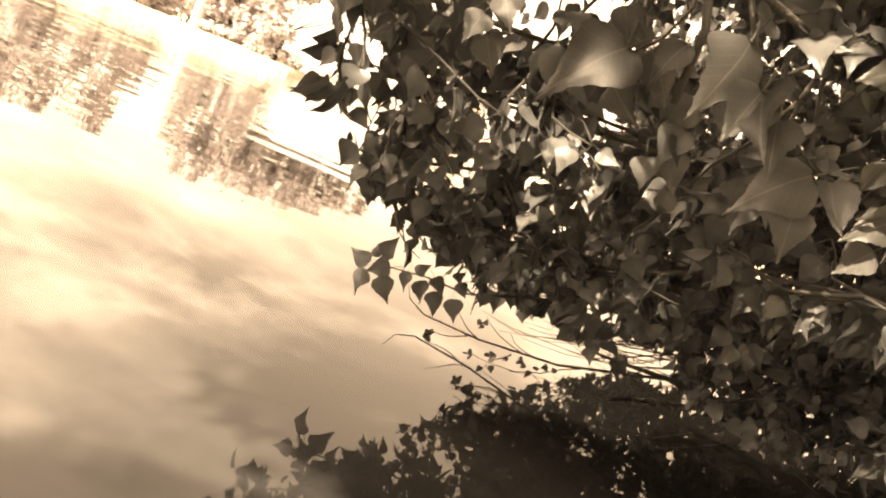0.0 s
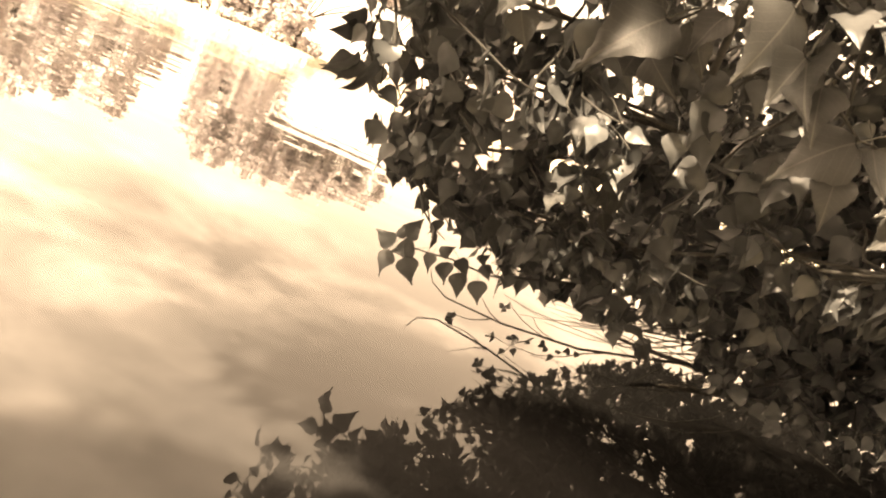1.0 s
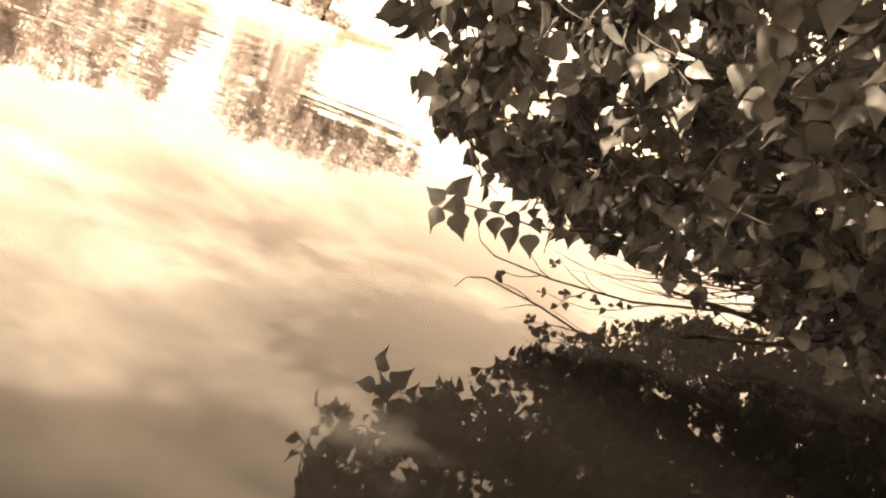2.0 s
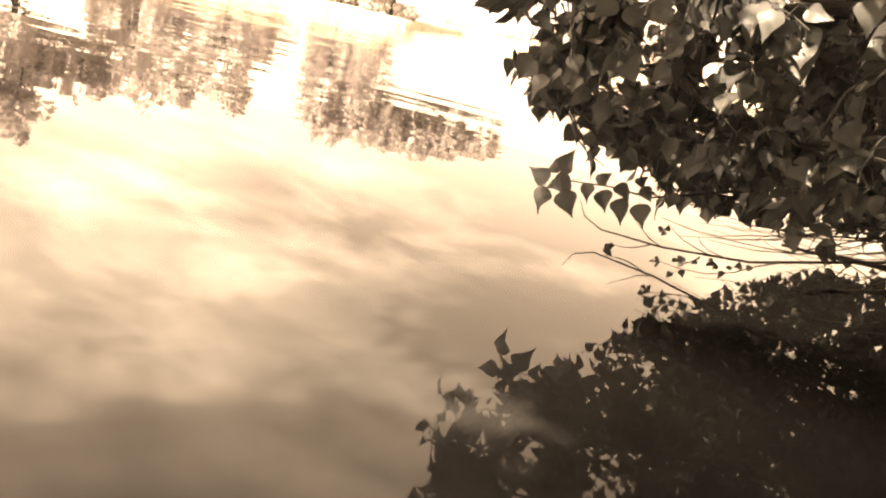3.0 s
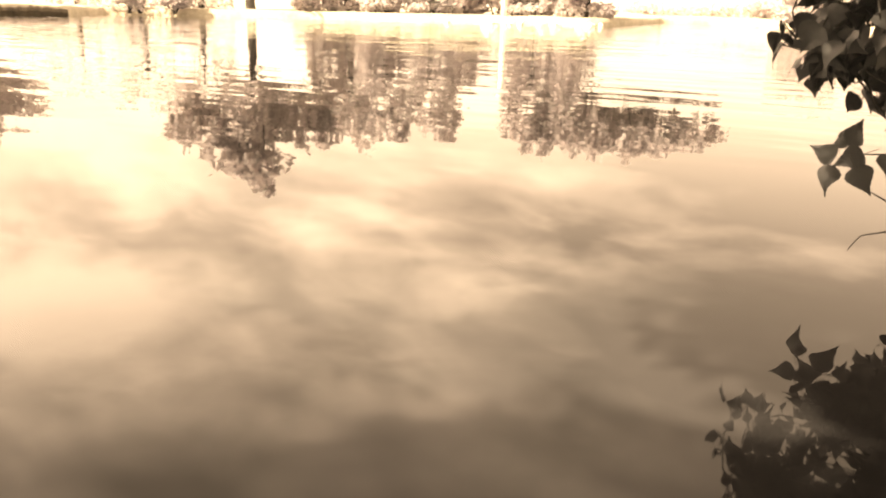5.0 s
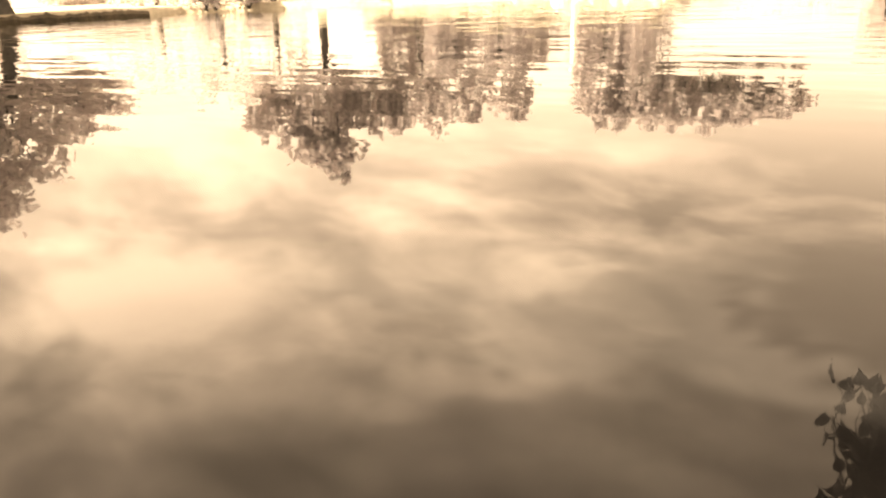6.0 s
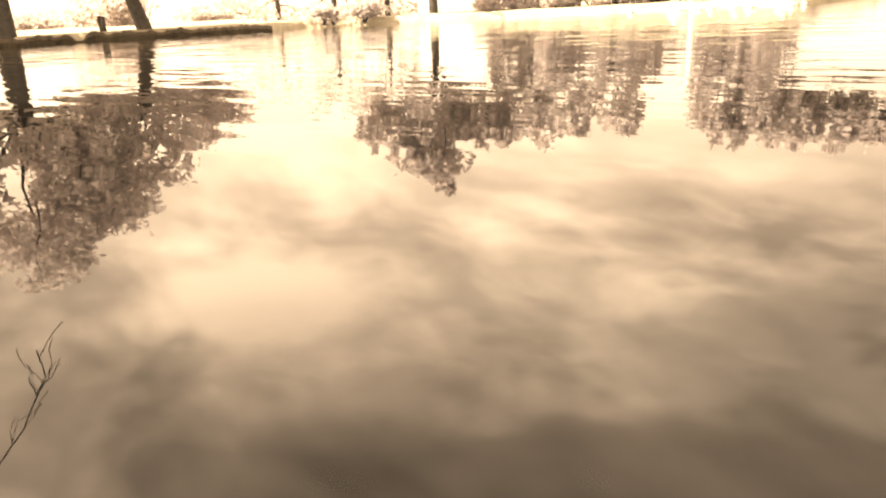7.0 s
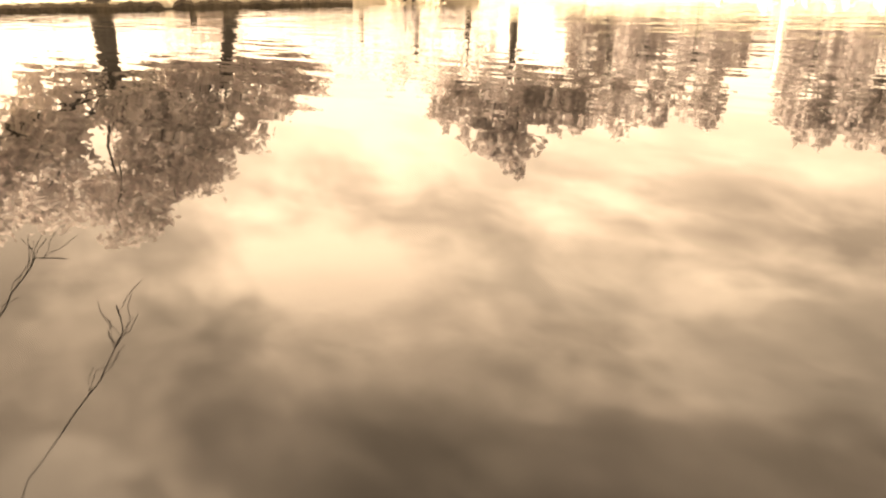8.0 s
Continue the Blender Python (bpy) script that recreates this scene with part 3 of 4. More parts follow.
def box(verts, faces, c, h, turn=0.0):
    """Adds a block with half sizes h round c, its upper edges drawn in a little."""
    n = len(verts)
    co, si = math.cos(turn), math.sin(turn)
    for dz, k in ((-1, 1.0), (0.8, 1.0), (1, 0.93)):
        for dx, dy in ((-1, -1), (1, -1), (1, 1), (-1, 1)):
            x, y = dx * h[0] * k, dy * h[1] * k
            verts.append((c[0] + x * co - y * si, c[1] + x * si + y * co, c[2] + dz * h[2]))
    for r in (0, 4):
        for k in range(4):
            faces.append((n + r + k, n + r + (k + 1) % 4, n + r + 4 + (k + 1) % 4, n + r + 4 + k))
    faces += [(n + 3, n + 2, n + 1, n), (n + 8, n + 9, n + 10, n + 11)]


def park_bench(az, r):
    t = thing("bench", "dark wooden park bench on the far shore", "bench", polar(az, r, 0.36), "benches on the far shore")
    t.rotation_euler = (0, 0, radians(-az))
    for name, blocks in (("seat", [((0, -0.12, 0.43), (0.75, 0.05, 0.02)), ((0, 0.0, 0.43), (0.75, 0.05, 0.02)), ((0, 0.12, 0.43), (0.75, 0.05, 0.02))]),
                         ("backrest", [((0, 0.22, 0.62), (0.75, 0.02, 0.05)), ((0, 0.25, 0.78), (0.75, 0.02, 0.05))])):
        v, f = [], []
        for c, h in blocks:
            box(v, f, c, h)
        link_mesh(name, v, f, M_BARK, t)
    for x in (-0.6, 0.6):
        for y, top in ((-0.14, 0.42), (0.22, 0.82)):
            v, f = [], []
            box(v, f, (x, y, top / 2 - 0.08), (0.035, 0.035, top / 2 + 0.08))
            link_mesh("leg", v, f, M_BARK, t)


park_bench(-23.0, 40.4)
park_bench(-29.2, 40.6)


def shore_stones():
    rng = random.Random(61)
    bm = bmesh.new()
    bmesh.ops.create_icosphere(bm, subdivisions=2, radius=1.0)
    for vert in bm.verts:
        vert.co *= 1.0 + 0.22 * noise.noise(vert.co * 1.7)
    me = bpy.data.meshes.new("stone")
    bm.to_mesh(me)
    bm.free()
    me.materials.append(M_WHITE)
    for _ in range(16):
        az = rng.uniform(-29.5, -16.8)
        ob = new("stone", me)
        s = rng.uniform(0.10, 0.24)
        ob.matrix_basis = Matrix.Translation(polar(az, shore(az) - rng.uniform(0.0, 0.25), 0.02)) @ Matrix.Rotation(rng.uniform(0, 6), 4, "Z") @ Matrix.Diagonal((s * 1.5, s, s * 0.8, 1))
        tagged(ob, "pale rounded stone at the water's edge", "stone", "stones along the far shore")


shore_stones()

# ---- the poplar that overhangs the water ----
HALF = [(0.0, 0.02), (0.18, -0.01), (0.36, 0.05), (0.49, 0.19), (0.49, 0.32), (0.39, 0.49), (0.26, 0.66), (0.13, 0.82), (0.045, 0.97), (0.0, 1.10)]


def leaf_shape(curl, fold, teeth=False):
    """A poplar leaf blade with its stalk, one unit long, in x (width), y (length), z (lift). The stalk starts at the origin."""
    rows = []
    if teeth:
        for (x0, y0), (x1, y1) in zip(HALF, HALF[1:]):
            for k in range(3):
                u = k / 3
                rows.append((x0 + (x1 - x0) * u + (0.02 if k == 1 else -0.004) * (y0 > 0.03), y0 + (y1 - y0) * u))
        rows.append(HALF[-1])
    else:
        rows = HALF
    stalk = 0.55
    v, f = [], []
    for x, y in rows:
        lift = -curl * y * y
        for s in (-1, -0.5, 0, 0.5, 1):
            w = x * s * 0.95
            z = lift + abs(w) * fold - 0.5 * curl * (w * w) + 0.035 * math.sin(8 * y + 4 * s) * (0.4 + abs(s))
            v.append((w, stalk + y, z))
    for i in range(len(rows) - 1):
        for k in range(4):
            a = i * 5 + k
            f.append((a, a + 1, a + 6, a + 5))
    n = len(v)
    for y, z in ((0.0, 0.0), (0.3, 0.03), (stalk + 0.02, 0.0)):
        v += [(-0.014, y, z), (0.014, y, z), (0, y, z + 0.024)]
    for i in range(2):
        for k in range(3):
            a = n + i * 3
            f.append((a + k, a + (k + 1) % 3, a + 3 + (k + 1) % 3, a + 3 + k))
    return np.array(v), f


LEAVES = [leaf_shape(c, w) for c, w in ((0.15, 0.1), (0.35, 0.25), (-0.1, 0.35), (0.5, -0.1), (0.25, 0.5))]


def facing_pose(p, tip, size, rng, tilt=0.6):
    """Stands a leaf with its tip along tip and its blade turned roughly towards the open water."""
    y = Vector(tip).normalized()
    z = Vector((rng.gauss(-0.15, tilt), -1.0, rng.gauss(0.15, tilt)))
    z = (z - y * z.dot(y)).normalized()
    x = y.cross(z)
    return Matrix.Translation(p) @ Matrix((x, y, z)).transposed().to_4x4() @ Matrix.Scale(size, 4)


def leaf_pose(p, tip, size, rng, twist=None):
    """Stands a leaf with its stalk at p and its tip along tip."""
    y = Vector(tip).normalized()
    x = y.orthogonal().normalized()
    x = Matrix.Rotation(rng.uniform(0, 6.283) if twist is None else twist, 3, y) @ x
    z = x.cross(y)
    m = Matrix((x, y, z)).transposed().to_4x4()
    return Matrix.Translation(p) @ m @ Matrix.Scale(size, 4)


def hang(rng, out=None):
    d = Vector((rng.gauss(0, 0.55), rng.gauss(0, 0.55), -0.75 + rng.gauss(0, 0.35)))
    return d + (out * 0.5 if out else Vector())


def lerp_table(table, x):
    if x <= table[0][0]:
        return table[0][1]
    for (a, u), (b, w) in zip(table, table[1:]):
        if x <= b:
            return u + (w - u) * (x - a) / (b - a)
    return table[-1][1]


def inside(p):
    """Whether a point lies in the poplar's crown: its lower side rises towards the viewer, its left side steps back below."""
    x, y, z = p
    low = lerp_table([(0.45, 0.74), (0.9, 0.74), (1.2, 0.68), (1.5, 0.55), (1.8, 0.38), (2.1, 0.27), (2.6, 0.24), (3.4, 0.24), (4.6, 0.30)], y)
    dip = 0.02 * min(1.0, max(0.0, (x - 0.6) / 0.4)) + 0.14 * min(1.0, max(0.0, (x - 1.1) / 0.3))
    if z < low - dip + 0.05 * noise.noise(Vector((x * 4, y * 4, 1))):
        return False
    left = lerp_table([(0.45, 0.22), (0.7, 0.12), (0.9, -0.12), (1.2, -0.30), (1.6, -0.32), (2.0, -0.26), (2.6, -0.04), (3.2, 0.20), (4.6, 0.9)], y)
    k = max(0.0, 1.0 - (z - low) / 0.26)
    left += 0.42 * k * lerp_table([(0.5, 0.1), (1.2, 0.3), (1.8, 1.0)], y) - 0.12 * max(0.0, z - 0.7)
    left += 0.20 * noise.noise(Vector((y * 4.5, z * 6.5, 7)))
    return x > left


def poplar():
    rng = random.Random(77)
    root = Vector((2.9, 3.3, 0.1))
    t = thing("poplar_tree", "poplar on the near bank with leafy branches hanging over the water", "tree", root)
    off = -root
    tr = Tubes()
    tr.add([root + off + Vector(p) for p in ((0, 0, -0.5), (0.0, 0.0, 0.2), (-0.06, 0.02, 1.2), (0.05, 0.0, 2.4), (0.0, 0.1, 3.6))], 0.13, 0.06, 10)
    tr.mesh("trunk", M_BARK, t)
    # limbs
    ends = [((0.0, 0, 0.35), (0.15, 2.1, 0.50)), ((0.0, 0, 0.55), (-0.05, 1.55, 0.78)), ((0, 0, 0.8), (0.20, 0.80, 0.98)), ((0, 0, 0.3), (0.55, 2.6, 0.30)),
            ((0, 0, 0.7), (0.0, 2.3, 0.90)), ((0, 0, 1.0), (0.55, 0.75, 1.25)), ((0, 0, 1.1), (0.0, 1.5, 1.25)), ((0, 0, 0.45), (0.80, 1.30, 0.72)),
            ((0, 0, 0.5), (0.9, 3.2, 0.45)), ((0, 0, 1.3), (0.1, 2.3, 1.45)), ((0, 0, 0.9), (1.0, 0.85, 1.0)), ((0, 0, 0.2), (1.0, 2.2, 0.25)), ((0, 0, 0.25), (1.2, 1.6, 0.45)), ((0, 0, 0.3), (1.0, 2.9, 0.25)), ((0, 0, 0.6), (1.5, 1.1, 0.7)), ((0, 0, 0.3), (1.4, 3.9, 0.3)), ((0, 0, 0.8), (1.0, 3.6, 0.8)), ((0, 0, 1.2), (1.6, 2.6, 1.3)), ((0, 0, 0.5), (2.0, 2.0, 0.6)), ((0, 0, 0.2), (2.2, 4.3, 0.3)), ((0, 0, 0.9), (2.2, 1.6, 1.1)), ((0, 0, 0.6), (-0.12, 1.85, 0.58)), ((0, 0, 0.8), (-0.16, 1.25, 0.88)), ((0, 0, 0.7), (-0.15, 1.95, 0.80)), ((0, 0, 0.45), (0.45, 1.7, 0.55))]
    lines, tips = [], []
    for a, b in ends:
        pts = bent(root + Vector(a), Vector(b), 0.06, rng, 0.035, 10)
        lb = Tubes()
        lb.add([p + off for p in pts], 0.022, 0.004, 6)
        lb.mesh("limb", M_BARK, t)
        lines += pts[2:]
        tips.append(pts)
    # two low dark limbs held out just above the water
    rng_low = random.Random(101)
    for a, b, c in (((0.94, 2.93, -0.04), (1.46, 3.10, 0.09), (2.85, 3.3, 0.45)), ((0.76, 2.81, 0.14), (1.46, 3.09, 0.09), (2.88, 3.3, 0.30))):
        lb = Tubes()
        lb.add([q + off for q in bent(c, b, -0.02, rng_low, 0.02, 6)[:-1] + bent(b, a, 0.0, rng_low, 0.02, 7)], 0.026, 0.006, 7)
        lb.mesh("limb", M_BARK, t)
    tw = Tubes()
    seats = []
    tries = 0
    made = 0
    for pts in tips:
        for k in range(4, 9):
            for _ in range(4):
                q = pts[k].lerp(pts[k + 1], rng.random())
                seats.append((q, hang(rng), rng.uniform(0.045, 0.068)))
    while made < 3300 and tries < 160000:
        tries += 1
        edge = made < 170
        deep = 170 <= made < 1000
        p = Vector((rng.uniform(-0.4, 3.0), rng.uniform(0.45, 4.5), rng.uniform(0.06, 1.7))) if not edge else Vector((rng.uniform(-0.32, 0.35), rng.uniform(1.1, 2.5), rng.uniform(0.25, 1.1)))
        if deep:
            p = Vector((rng.uniform(0.55, 3.0), rng.uniform(1.7, 4.6), rng.uniform(0.1, 1.2)))
        if not inside(p) or (p.z > 0.60 and p.x < 0.42 and p.y > 0.9 and rng.random() < 0.62) or (p.y < 1.05 and (rng.random() < 0.82 or (p.x > 0.42 and p.z < 0.98))) or noise.noise(p * 6.0) < -0.42:
            continue
        near = min(lines, key=lambda q: (q - p).length)
        if (near - p).length > 0.6 and not edge and not deep and rng.random() < 0.7:
            continue
        made += 1
        pts = bent(near, p, -0.06, rng, 0.06, 6)
        tw.add([q + off for q in pts], 0.0045, 0.0014, 4)
        L = (p - near).length
        n = rng.randint(7, 12)
        for i in range(n):
            u = 1 - 0.75 * (i / n) if L > 0.12 else rng.random()
            k = min(4, int(u * 5))
            q = pts[k].lerp(pts[k + 1], u * 5 - k) if k < 5 else pts[5]
            d = hang(rng)
            if inside(q + d.normalized() * 0.05):
                seats.append((q, d, rng.uniform(0.034, 0.064)))
    # the crown goes on upwards round the trunk, with unseen masses added for shade
    rng_up = random.Random(102)
    for c, rad, n in (((1.3, 2.6, 2.0), (0.9, 1.1, 0.55), 2300), ((2.3, 2.0, 2.1), (0.9, 0.9, 0.6), 1800), ((2.5, 3.6, 2.2), (1.0, 1.1, 0.7), 2000), ((1.5, 4.0, 1.7), (0.9, 0.8, 0.6), 1500),
                      ((2.3, 3.0, 3.1), (1.0, 1.0, 0.7), 1600), ((1.15, 1.5, 1.75), (0.6, 0.5, 0.35), 1100),
                      ((1.8, 1.1, 1.95), (0.8, 0.5, 0.5), 1400), ((0.8, 2.0, 1.8), (0.5, 0.5, 0.3), 700), ((1.8, 0.2, 1.9), (0.8, 0.6, 0.5), 1500), ((1.7, -0.7, 2.1), (0.8, 0.6, 0.6), 1300)):
        lb = Tubes()
        lb.add([q + off for q in bent(root + Vector((0, 0, rng_up.uniform(0.9, 1.6))), c, 0.05, rng_up, 0.04, 8)], 0.026, 0.008, 6)
        lb.mesh("limb", M_BARK, t)
        for _ in range(n):
            d = Vector((rng_up.gauss(0, 1), rng_up.gauss(0, 1), rng_up.gauss(0, 1))).normalized() * rng_up.uniform(0.2, 1.0) ** 0.4
            seats.append((Vector((c[0] + d.x * rad[0], c[1] + d.y * rad[1], c[2] + d.z * rad[2])), hang(rng_up), rng_up.uniform(0.05, 0.075)))
    tw.mesh("twig", M_TWIG, t, kind="stuff")
    # bare twigs close to the water
    bare = Tubes()
    main = [Vector(p) for p in ((1.0, 2.45, 0.24), (0.62, 2.55, 0.10), (0.34, 2.62, 0.055), (0.12, 2.68, 0.045), (0.05, 2.70, 0.075), (0.02, 2.70, 0.13))]
    bare.add([p + off for p in main], 0.006, 0.0012, 5)
    for a, b in (((0.34, 2.62, 0.055), (0.20, 2.66, 0.14)), ((0.50, 2.58, 0.08), (0.33, 2.60, 0.15)), ((0.30, 2.63, 0.05), (0.16, 2.60, 0.02)), ((0.55, 2.57, 0.085), (0.42, 2.45, 0.16)),
                 ((0.70, 2.52, 0.13), (0.30, 2.40, 0.06)), ((0.45, 2.47, 0.09), (0.36, 2.36, 0.03)), ((0.9, 2.5, 0.20), (0.62, 2.3, 0.03)), ((1.1, 2.6, 0.22), (0.7, 2.9, 0.08)), ((1.2, 2.4, 0.25), (0.75, 2.2, 0.06))):
        bare.add([p + off for p in bent(a, b, -0.05, rng, 0.05, 6)], 0.003, 0.001, 4)
    for _ in range(34):
        a = Vector((rng.uniform(0.9, 1.6), rng.uniform(2.3, 3.2), rng.uniform(0.22, 0.36)))
        b = a + Vector((-rng.uniform(0.35, 0.75), rng.uniform(-0.25, 0.25), -rng.uniform(0.06, 0.22)))
        b.z = max(b.z, 0.02)
        bare.add([p + off for p in bent(a, b, -0.04, rng, 0.06, 7)], rng.uniform(0.002, 0.0045), 0.001, 4)
    bare.add([Vector(p) + off for p in ((0.22, 0.83, 1.02), (0.24, 0.80, 0.975), (0.265, 0.79, 0.94), (0.285, 0.80, 0.89), (0.29, 0.82, 0.82))], 0.0065, 0.004, 7)
    bare.mesh("bare_twig", M_TWIG, t, kind="stuff")
    # the spray that reaches out lowest on the left
    spray = Tubes()
    stem = [Vector(p) for p in ((0.62, 2.2, 0.42), (0.213, 2.102, 0.296), (0.097, 2.063, 0.304), (0.006, 2.026, 0.299), (-0.053, 2.015, 0.293))]
    spray.add([p + off for p in stem], 0.004, 0.0014, 5)
    spray.mesh("spray_stem", M_TWIG, t)
    singles = []
    for x, y, z, dx, dy, dz in ((-0.064, 1.994, 0.289, -0.057, -0.009, 0.021),
                                 (-0.060, 2.027, 0.305, -0.006, -0.005, 0.037),
                                 (-0.045, 2.058, 0.309, 0.017, -0.002, 0.065),
                                 (-0.005, 2.011, 0.302, -0.060, -0.015, -0.029),
                                 (-0.073, 2.036, 0.265, -0.019, -0.022, -0.064),
                                 (-0.022, 1.992, 0.273, 0.037, -0.021, -0.058),
                                 (0.044, 2.026, 0.306, -0.005, -0.018, -0.048),
                                 (0.086, 2.053, 0.295, 0.021, -0.021, -0.057),
                                 (0.129, 2.003, 0.291, 0.032, -0.022, -0.052),
                                 (0.187, 2.028, 0.287, 0.020, -0.022, -0.057),
                                 (0.114, 1.995, 0.328, 0.043, -0.018, -0.031),
                                 (0.062, 2.026, 0.310, 0.023, -0.006, 0.037)):
        d = Vector((dx, dy, dz))
        s = d.length / 1.05
        singles.append((Vector((x, y, z)) - d.normalized() * s * 0.5, d, s))
    # small buds and leaves at the ends of the bare twigs
    for x, y, z in ((0.37, 2.37, 0.075), (0.39, 2.39, 0.09), (0.30, 2.40, 0.06), (0.52, 2.42, 0.10), (0.16, 2.61, 0.03), (0.34, 2.60, 0.14), (0.62, 2.32, 0.05), (0.46, 2.47, 0.09), (0.55, 2.30, 0.08), (0.66, 2.25, 0.09), (0.72, 2.22, 0.07), (0.60, 2.45, 0.11)):
        for _ in range(3):
            singles.append((Vector((x, y, z)) + Vector((rng.gauss(0, 0.012), rng.gauss(0, 0.012), rng.gauss(0, 0.008))), hang(rng), rng.uniform(0.018, 0.03)))
    shaded = len(singles)
    # leaves on slender hanging twigs nearest to the viewer
    fr = Tubes()
    for x, y, z, dx, dy, dz in ((0.296, 0.664, 0.865, -0.011, -0.045, -0.062),
                                 (0.301, 0.682, 0.872, -0.006, 0.032, -0.035),
                                 (0.319, 0.656, 0.833, -0.017, -0.005, -0.056),
                                 (0.324, 0.664, 0.836, -0.015, -0.049, -0.049),
                                 (0.342, 0.663, 0.819, -0.005, -0.034, -0.039),
                                 (0.385, 0.653, 0.788, -0.060, 0.005, -0.042),
                                 (0.382, 0.658, 0.758, 0.002, -0.019, -0.043),
                                 (0.400, 0.668, 0.791, 0.019, -0.024, -0.047),
                                 (0.229, 0.825, 0.856, -0.074, -0.044, -0.067),
                                 (0.248, 0.841, 0.866, 0.057, 0.020, -0.047),
                                 (0.219, 0.852, 0.828, -0.012, 0.049, -0.055),
                                 (0.228, 0.832, 0.817, 0.029, -0.029, -0.036),
                                 (0.279, 0.813, 0.877, -0.033, -0.005, -0.048)):
        d = Vector((dx, dy, dz))
        s = d.length / 1.22
        singles.append((Vector((x, y, z)) - d.normalized() * s * 0.5, d, s))
    for pts in (((0.271, 0.691, 0.931), (0.300, 0.682, 0.875), (0.322, 0.676, 0.837), (0.340, 0.673, 0.824), (0.387, 0.663, 0.790), (0.403, 0.667, 0.791)),
               ((0.257, 0.827, 0.978), (0.270, 0.825, 0.914), (0.254, 0.828, 0.874), (0.230, 0.836, 0.850), (0.221, 0.853, 0.824))):
        fr.add([Vector(p) + off for p in pts], 0.0024, 0.0012, 5)
    for a, b, n in (((0.24, 0.98, 1.04), (0.20, 0.96, 0.92), 7), ((0.56, 0.98, 1.02), (0.55, 0.90, 0.88), 6),
                    ((0.10, 1.05, 0.98), (0.06, 1.02, 0.86), 8), ((0.64, 1.02, 0.90), (0.62, 0.96, 0.76), 4), ((-0.08, 1.15, 0.95), (-0.14, 1.10, 0.83), 8), ((-0.10, 1.4, 0.90), (-0.17, 1.45, 0.74), 8),
                    ((-0.02, 1.7, 0.75), (-0.13, 1.8, 0.62), 8), ((0.34, 1.53, 0.79), (0.26, 1.50, 0.64), 12), ((0.41, 1.73, 0.72), (0.33, 1.70, 0.57), 12)):
        pts = bent(a, b, 0.05, rng, 0.06, 6)
        fr.add([p + off for p in pts], 0.0022, 0.001, 5)
        for i in range(n):
            q = pts[1 + i % 5]
            singles.append((q, hang(rng), rng.uniform(0.042, 0.056)))
    fr.mesh("hanging_twig", M_TWIG, t, kind="stuff")
    turned = len(singles)
    # the foremost leaves singly, the others together
    seats.sort(key=lambda s: s[0].y + 0.3 * s[0].x)
    singles += seats[:170]
    blades, blades_plain = [], []
    for k, (c, w) in enumerate(((0.2, 0.12), (0.4, 0.3), (-0.12, 0.35), (0.5, -0.12))):
        v, f = leaf_shape(c, w, True)
        me = bpy.data.meshes.new("leaf")
        me.from_pydata(v.tolist(), [], f)
        me.materials.append(M_LEAF_NEAR)
        me.polygons.foreach_set("use_smooth", [True] * len(me.polygons))
        blades.append(me)
        plain = me.copy()
        plain.materials[0] = M_LEAF
        blades_plain.append(plain)
    k = 0
    for q, d, s in singles:
        k += 1
        ob = new("leaf", rng.choice(blades if k > shaded else blades_plain))
        ob.parent = t
        ob.matrix_basis = facing_pose(q + off, d, s, rng, 0.35 if k <= shaded else 0.5) if k <= turned else leaf_pose(q + off, d, s, rng)
    vs, fs, n0 = [], [], 0
    for q, d, s in seats[170:]:
        v, f = rng.choice(LEAVES)
        m = np.array(leaf_pose(q + off, d, s, rng))
        vs.append(v @ m[:3, :3].T + m[:3, 3])
        fs += [tuple(i + n0 for i in face) for face in f]
        n0 += len(v)
    link_mesh("crown", np.concatenate(vs), fs, M_LEAF, t, smooth=True, kind="stuff")


poplar()


def leaning_tree():
    """A thin bare tree on the near bank whose drooping branches show only in the water's mirror."""
    rng = random.Random(5)
    root = Vector((-4.9, -0.9, 0.3))
    t = thing("bare_tree", "thin bare tree drooping its branches over the water", "tree", root)
    o = -root
    tb = Tubes()
    tb.add([(0, 0, -0.4), (0.1, 0.05, 0.8), (0.35, 0.3, 1.7), (0.8, 0.7, 2.2)], 0.06, 0.03, 8)
    tb.mesh("trunk", M_BARK, t)
    top = Vector((0.8, 0.7, 2.2)) - o
    for path, r in (((top, (-3.85, 0.2, 2.1), (-3.64, 0.44, 1.56), (-3.57, 0.70, 1.25), (-3.55, 0.90, 1.0), (-3.54, 0.95, 0.92), (-3.54, 0.94, 0.78)), 0.0048),
                    ((top, (-4.0, 0.1, 1.5), (-3.80, 0.42, 0.92), (-4.0, 0.6, 0.76), (-4.25, 0.78, 0.69), (-4.2, 0.92, 0.72)), 0.0048)):
        tb = Tubes()
        pts = [Vector(p) + o for p in path]
        line = [p for a, b in zip(pts, pts[1:]) for p in bent(a, b, 0.02, rng, 0.03, 5)[:-1]] + [pts[-1]]
        tb.add(line, r, 0.003, 6)
        for _ in range(11):
            q = line[rng.randint(len(line) // 2, len(line) - 2)]
            tb.add(bent(q, q + Vector((rng.uniform(-0.12, 0.12), rng.uniform(-0.05, 0.16), -rng.uniform(0.05, 0.18))), -0.05, rng, 0.08, 5), r * 0.35, 0.002, 4)
        tb.mesh("branch", M_TWIG, t)


leaning_tree()


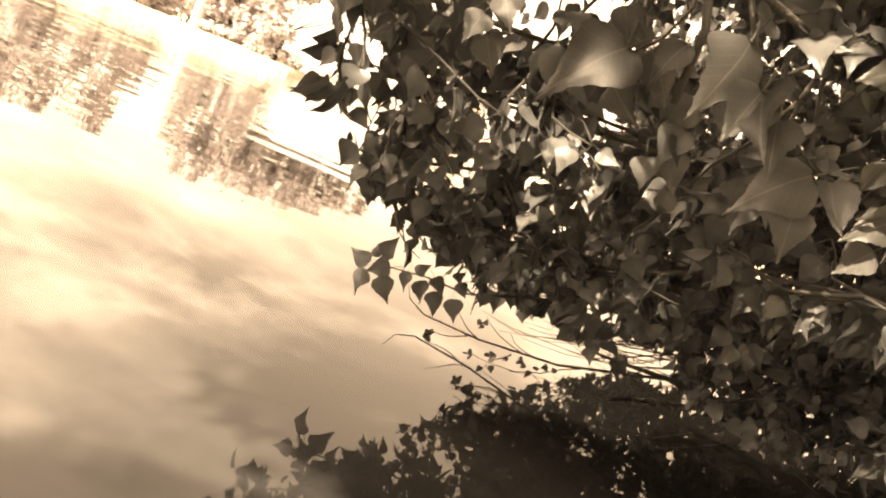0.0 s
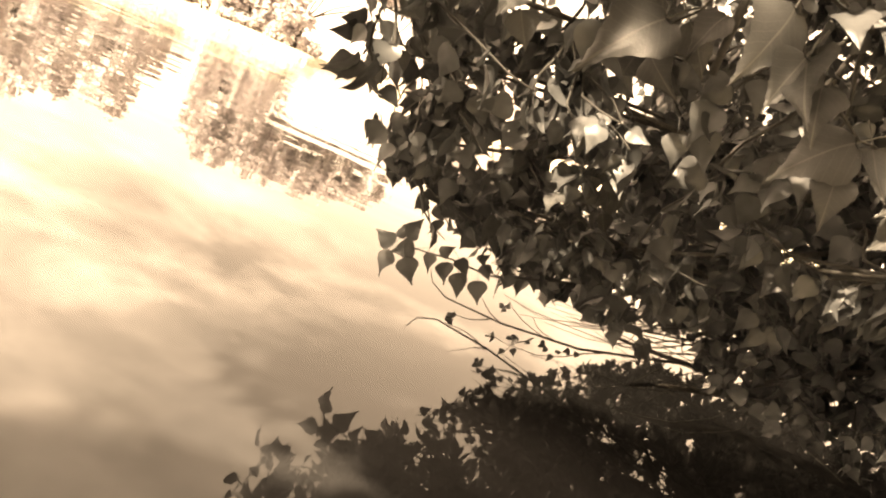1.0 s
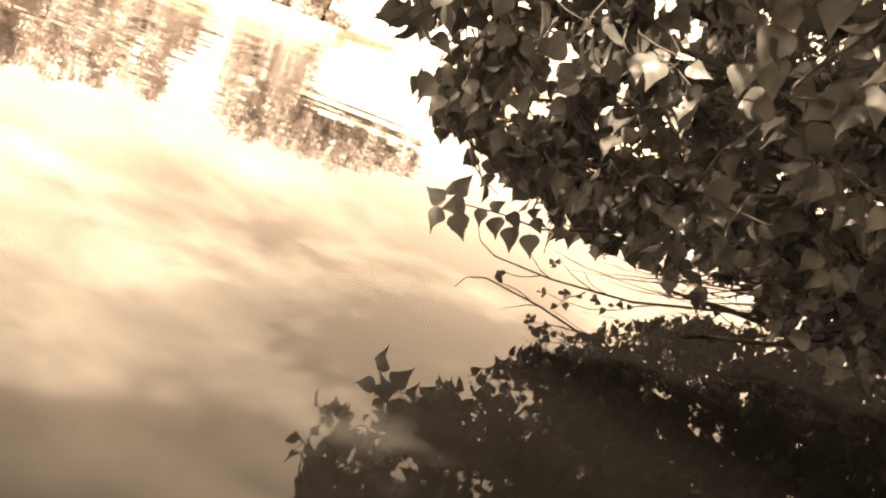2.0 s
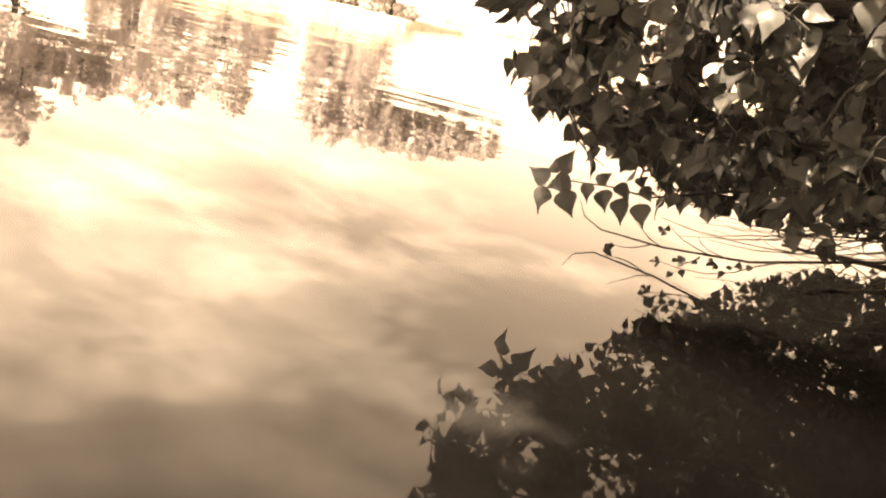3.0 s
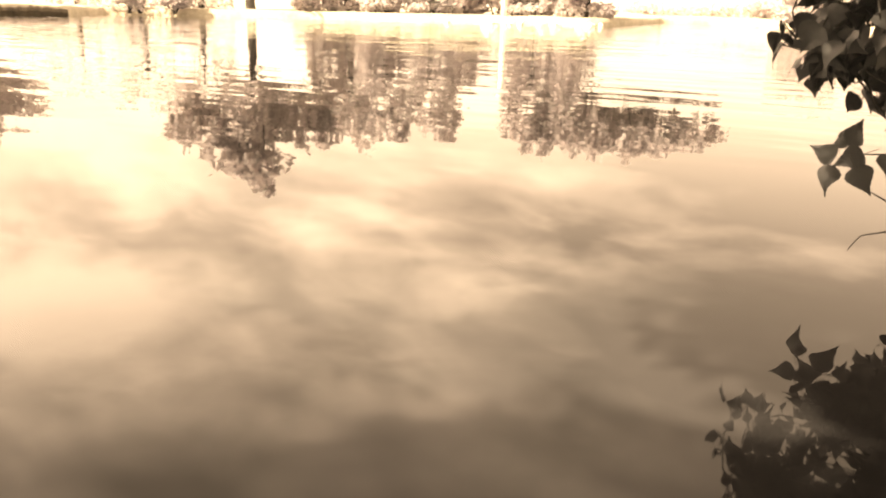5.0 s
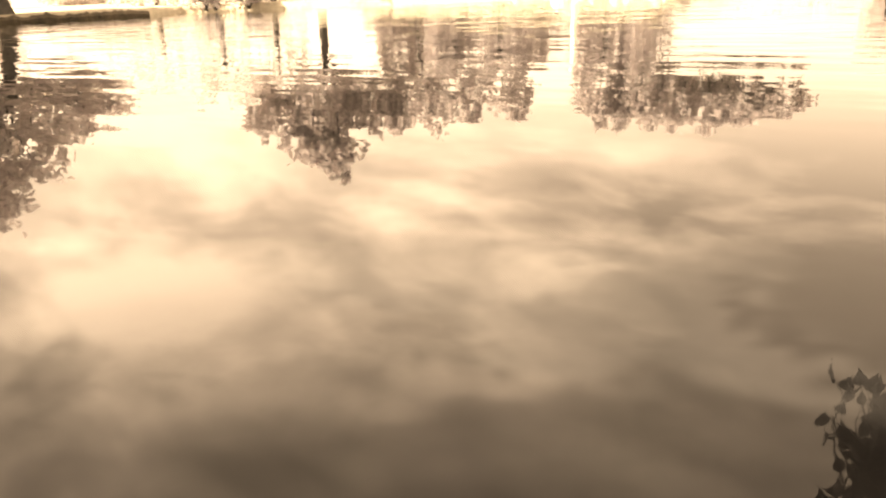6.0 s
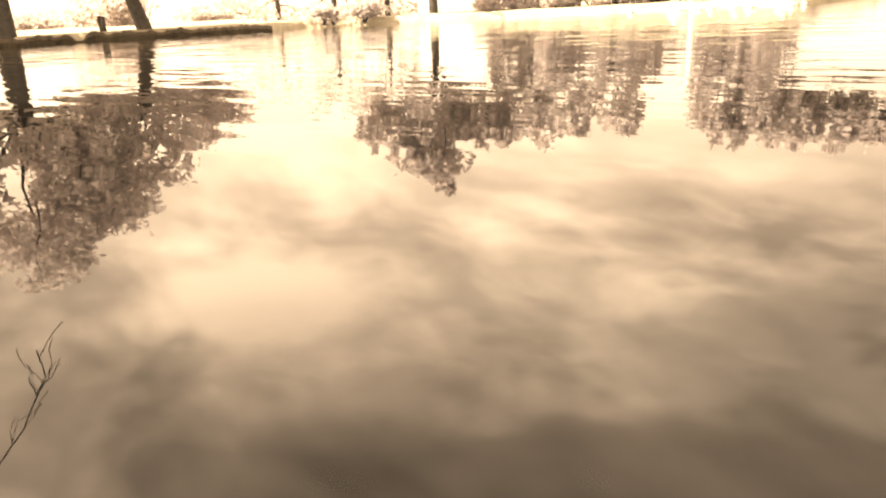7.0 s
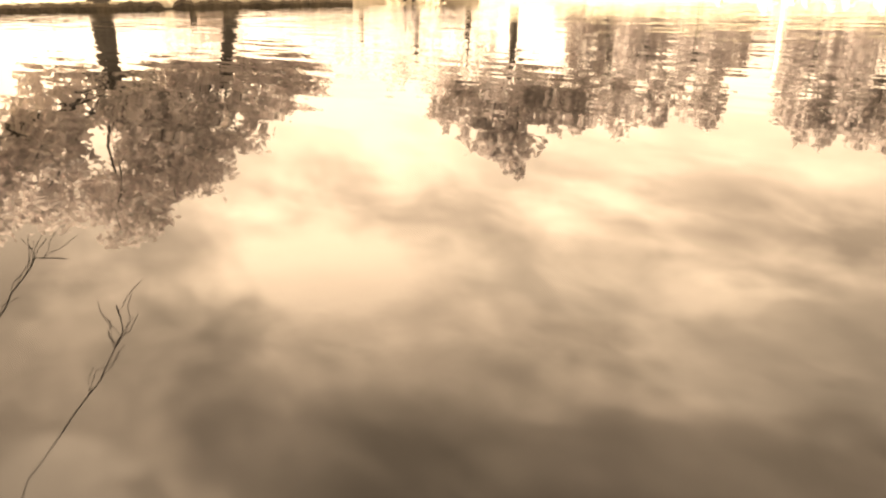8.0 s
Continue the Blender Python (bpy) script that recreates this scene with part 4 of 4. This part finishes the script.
def shade_tree():
    """Unseen tree added on the near bank behind the viewer to shade the poplar."""
    rng = random.Random(9)
    t = thing("tree", "broad unseen tree added on the near bank to shade the poplar", "tree", (-2.2, -2.6, 0.3))
    tb = Tubes()
    tb.add([(0, 0, -0.4), (0, 0, 0.8), (0.2, 0.1, 2.2)], 0.25, 0.16, 10)
    tb.mesh("trunk", M_BARK, t)
    bl = [((0.7, 2.9, 3.3), (1.7, 1.0, 0.9)), ((1.7, 3.05, 3.1), (1.3, 0.9, 0.7)), ((-0.5, 2.95, 3.5), (1.4, 1.0, 0.9)), ((2.9, 3.0, 3.0), (1.2, 0.9, 0.6)), ((-1.6, 0.6, 3.6), (1.0, 1.0, 0.8)), ((1.0, 3.7, 3.4), (1.6, 0.8, 0.6)), ((2.7, 3.8, 3.2), (1.4, 0.8, 0.6)), ((2.2, 1.9, 3.0), (0.9, 0.7, 0.4)), ((0.0, 2.0, 3.4), (0.9, 0.45, 0.5)), ((1.3, 2.08, 3.15), (0.75, 0.34, 0.36))]
    for c, rad in bl:
        lb = Tubes()
        lb.add(bent((0.2, 0.1, 2.1), c, 0.05, rng, 0.05), 0.09, 0.02, 6)
        lb.mesh("limb", M_BARK, t)
    v, f = clumps(rng, bl, 16500, 0.085)
    link_mesh("crown", v, f, M_LEAF, t, kind="stuff")
    # sparse clumps added to dapple the sun on near leaves and bed
    v, f = clumps(rng, [((-0.25, 0.8, 3.5), (0.6, 0.85, 0.6)), ((-0.9, 0.9, 3.7), (0.8, 0.8, 0.6))], 560, 0.10)
    v2, f2 = clumps(rng, [((1.0, 0.95, 3.3), (0.4, 0.12, 0.2))], 45, 0.07)
    f += [tuple(i + len(v) for i in face) for face in f2]
    v += v2
    link_mesh("outer_crown", v, f, M_LEAF, t, kind="stuff")


shade_tree()


def light_block_tree(x, y, blobs, count, seed):
    """One of the dense trees added along the near bank, unseen, to block light."""
    rng = random.Random(seed)
    t = thing("tree", "dense dark unseen tree added on the near bank to block light", "tree", (x, y, 0.35), "trees on the near bank")
    tb = Tubes()
    tb.add([(0, 0, -0.5), (0.05, 0, 0.9), (0, 0.1, 2.0)], 0.16, 0.10, 9)
    tb.mesh("trunk", M_BARK, t)
    for c, rad in blobs:
        lb = Tubes()
        lb.add(bent((0, 0.05, 1.2), c, 0.05, rng, 0.05), 0.07, 0.02, 6)
        lb.mesh("limb", M_BARK, t)
    v, f = clumps(rng, blobs, count, 0.12)
    link_mesh("crown", v, f, M_LEAF, t, kind="stuff")


BLOCK_CROWN = [((0.0, 0.0, 2.6), (1.7, 1.4, 1.7)), ((0.9, 0.3, 1.4), (1.3, 1.1, 1.2)), ((-0.9, -0.2, 1.4), (1.4, 1.1, 1.2))]
for k, (x, y) in enumerate([(0.6, -4.2), (3.4, -3.0), (-3.4, -5.0), (5.2, 0.2), (5.0, 3.4), (-7.0, -4.4)]):
    light_block_tree(x, y, BLOCK_CROWN, 5200, 90 + k)
# crown added out of view to shade the bed on the left
light_block_tree(-5.8, -2.5, [((0.3, 0.7, 3.0), (1.5, 1.2, 0.8)), ((-0.8, 0.2, 2.6), (1.2, 1.0, 0.8)), ((1.2, 0.2, 3.1), (1.0, 0.9, 0.6))], 6000, 97)
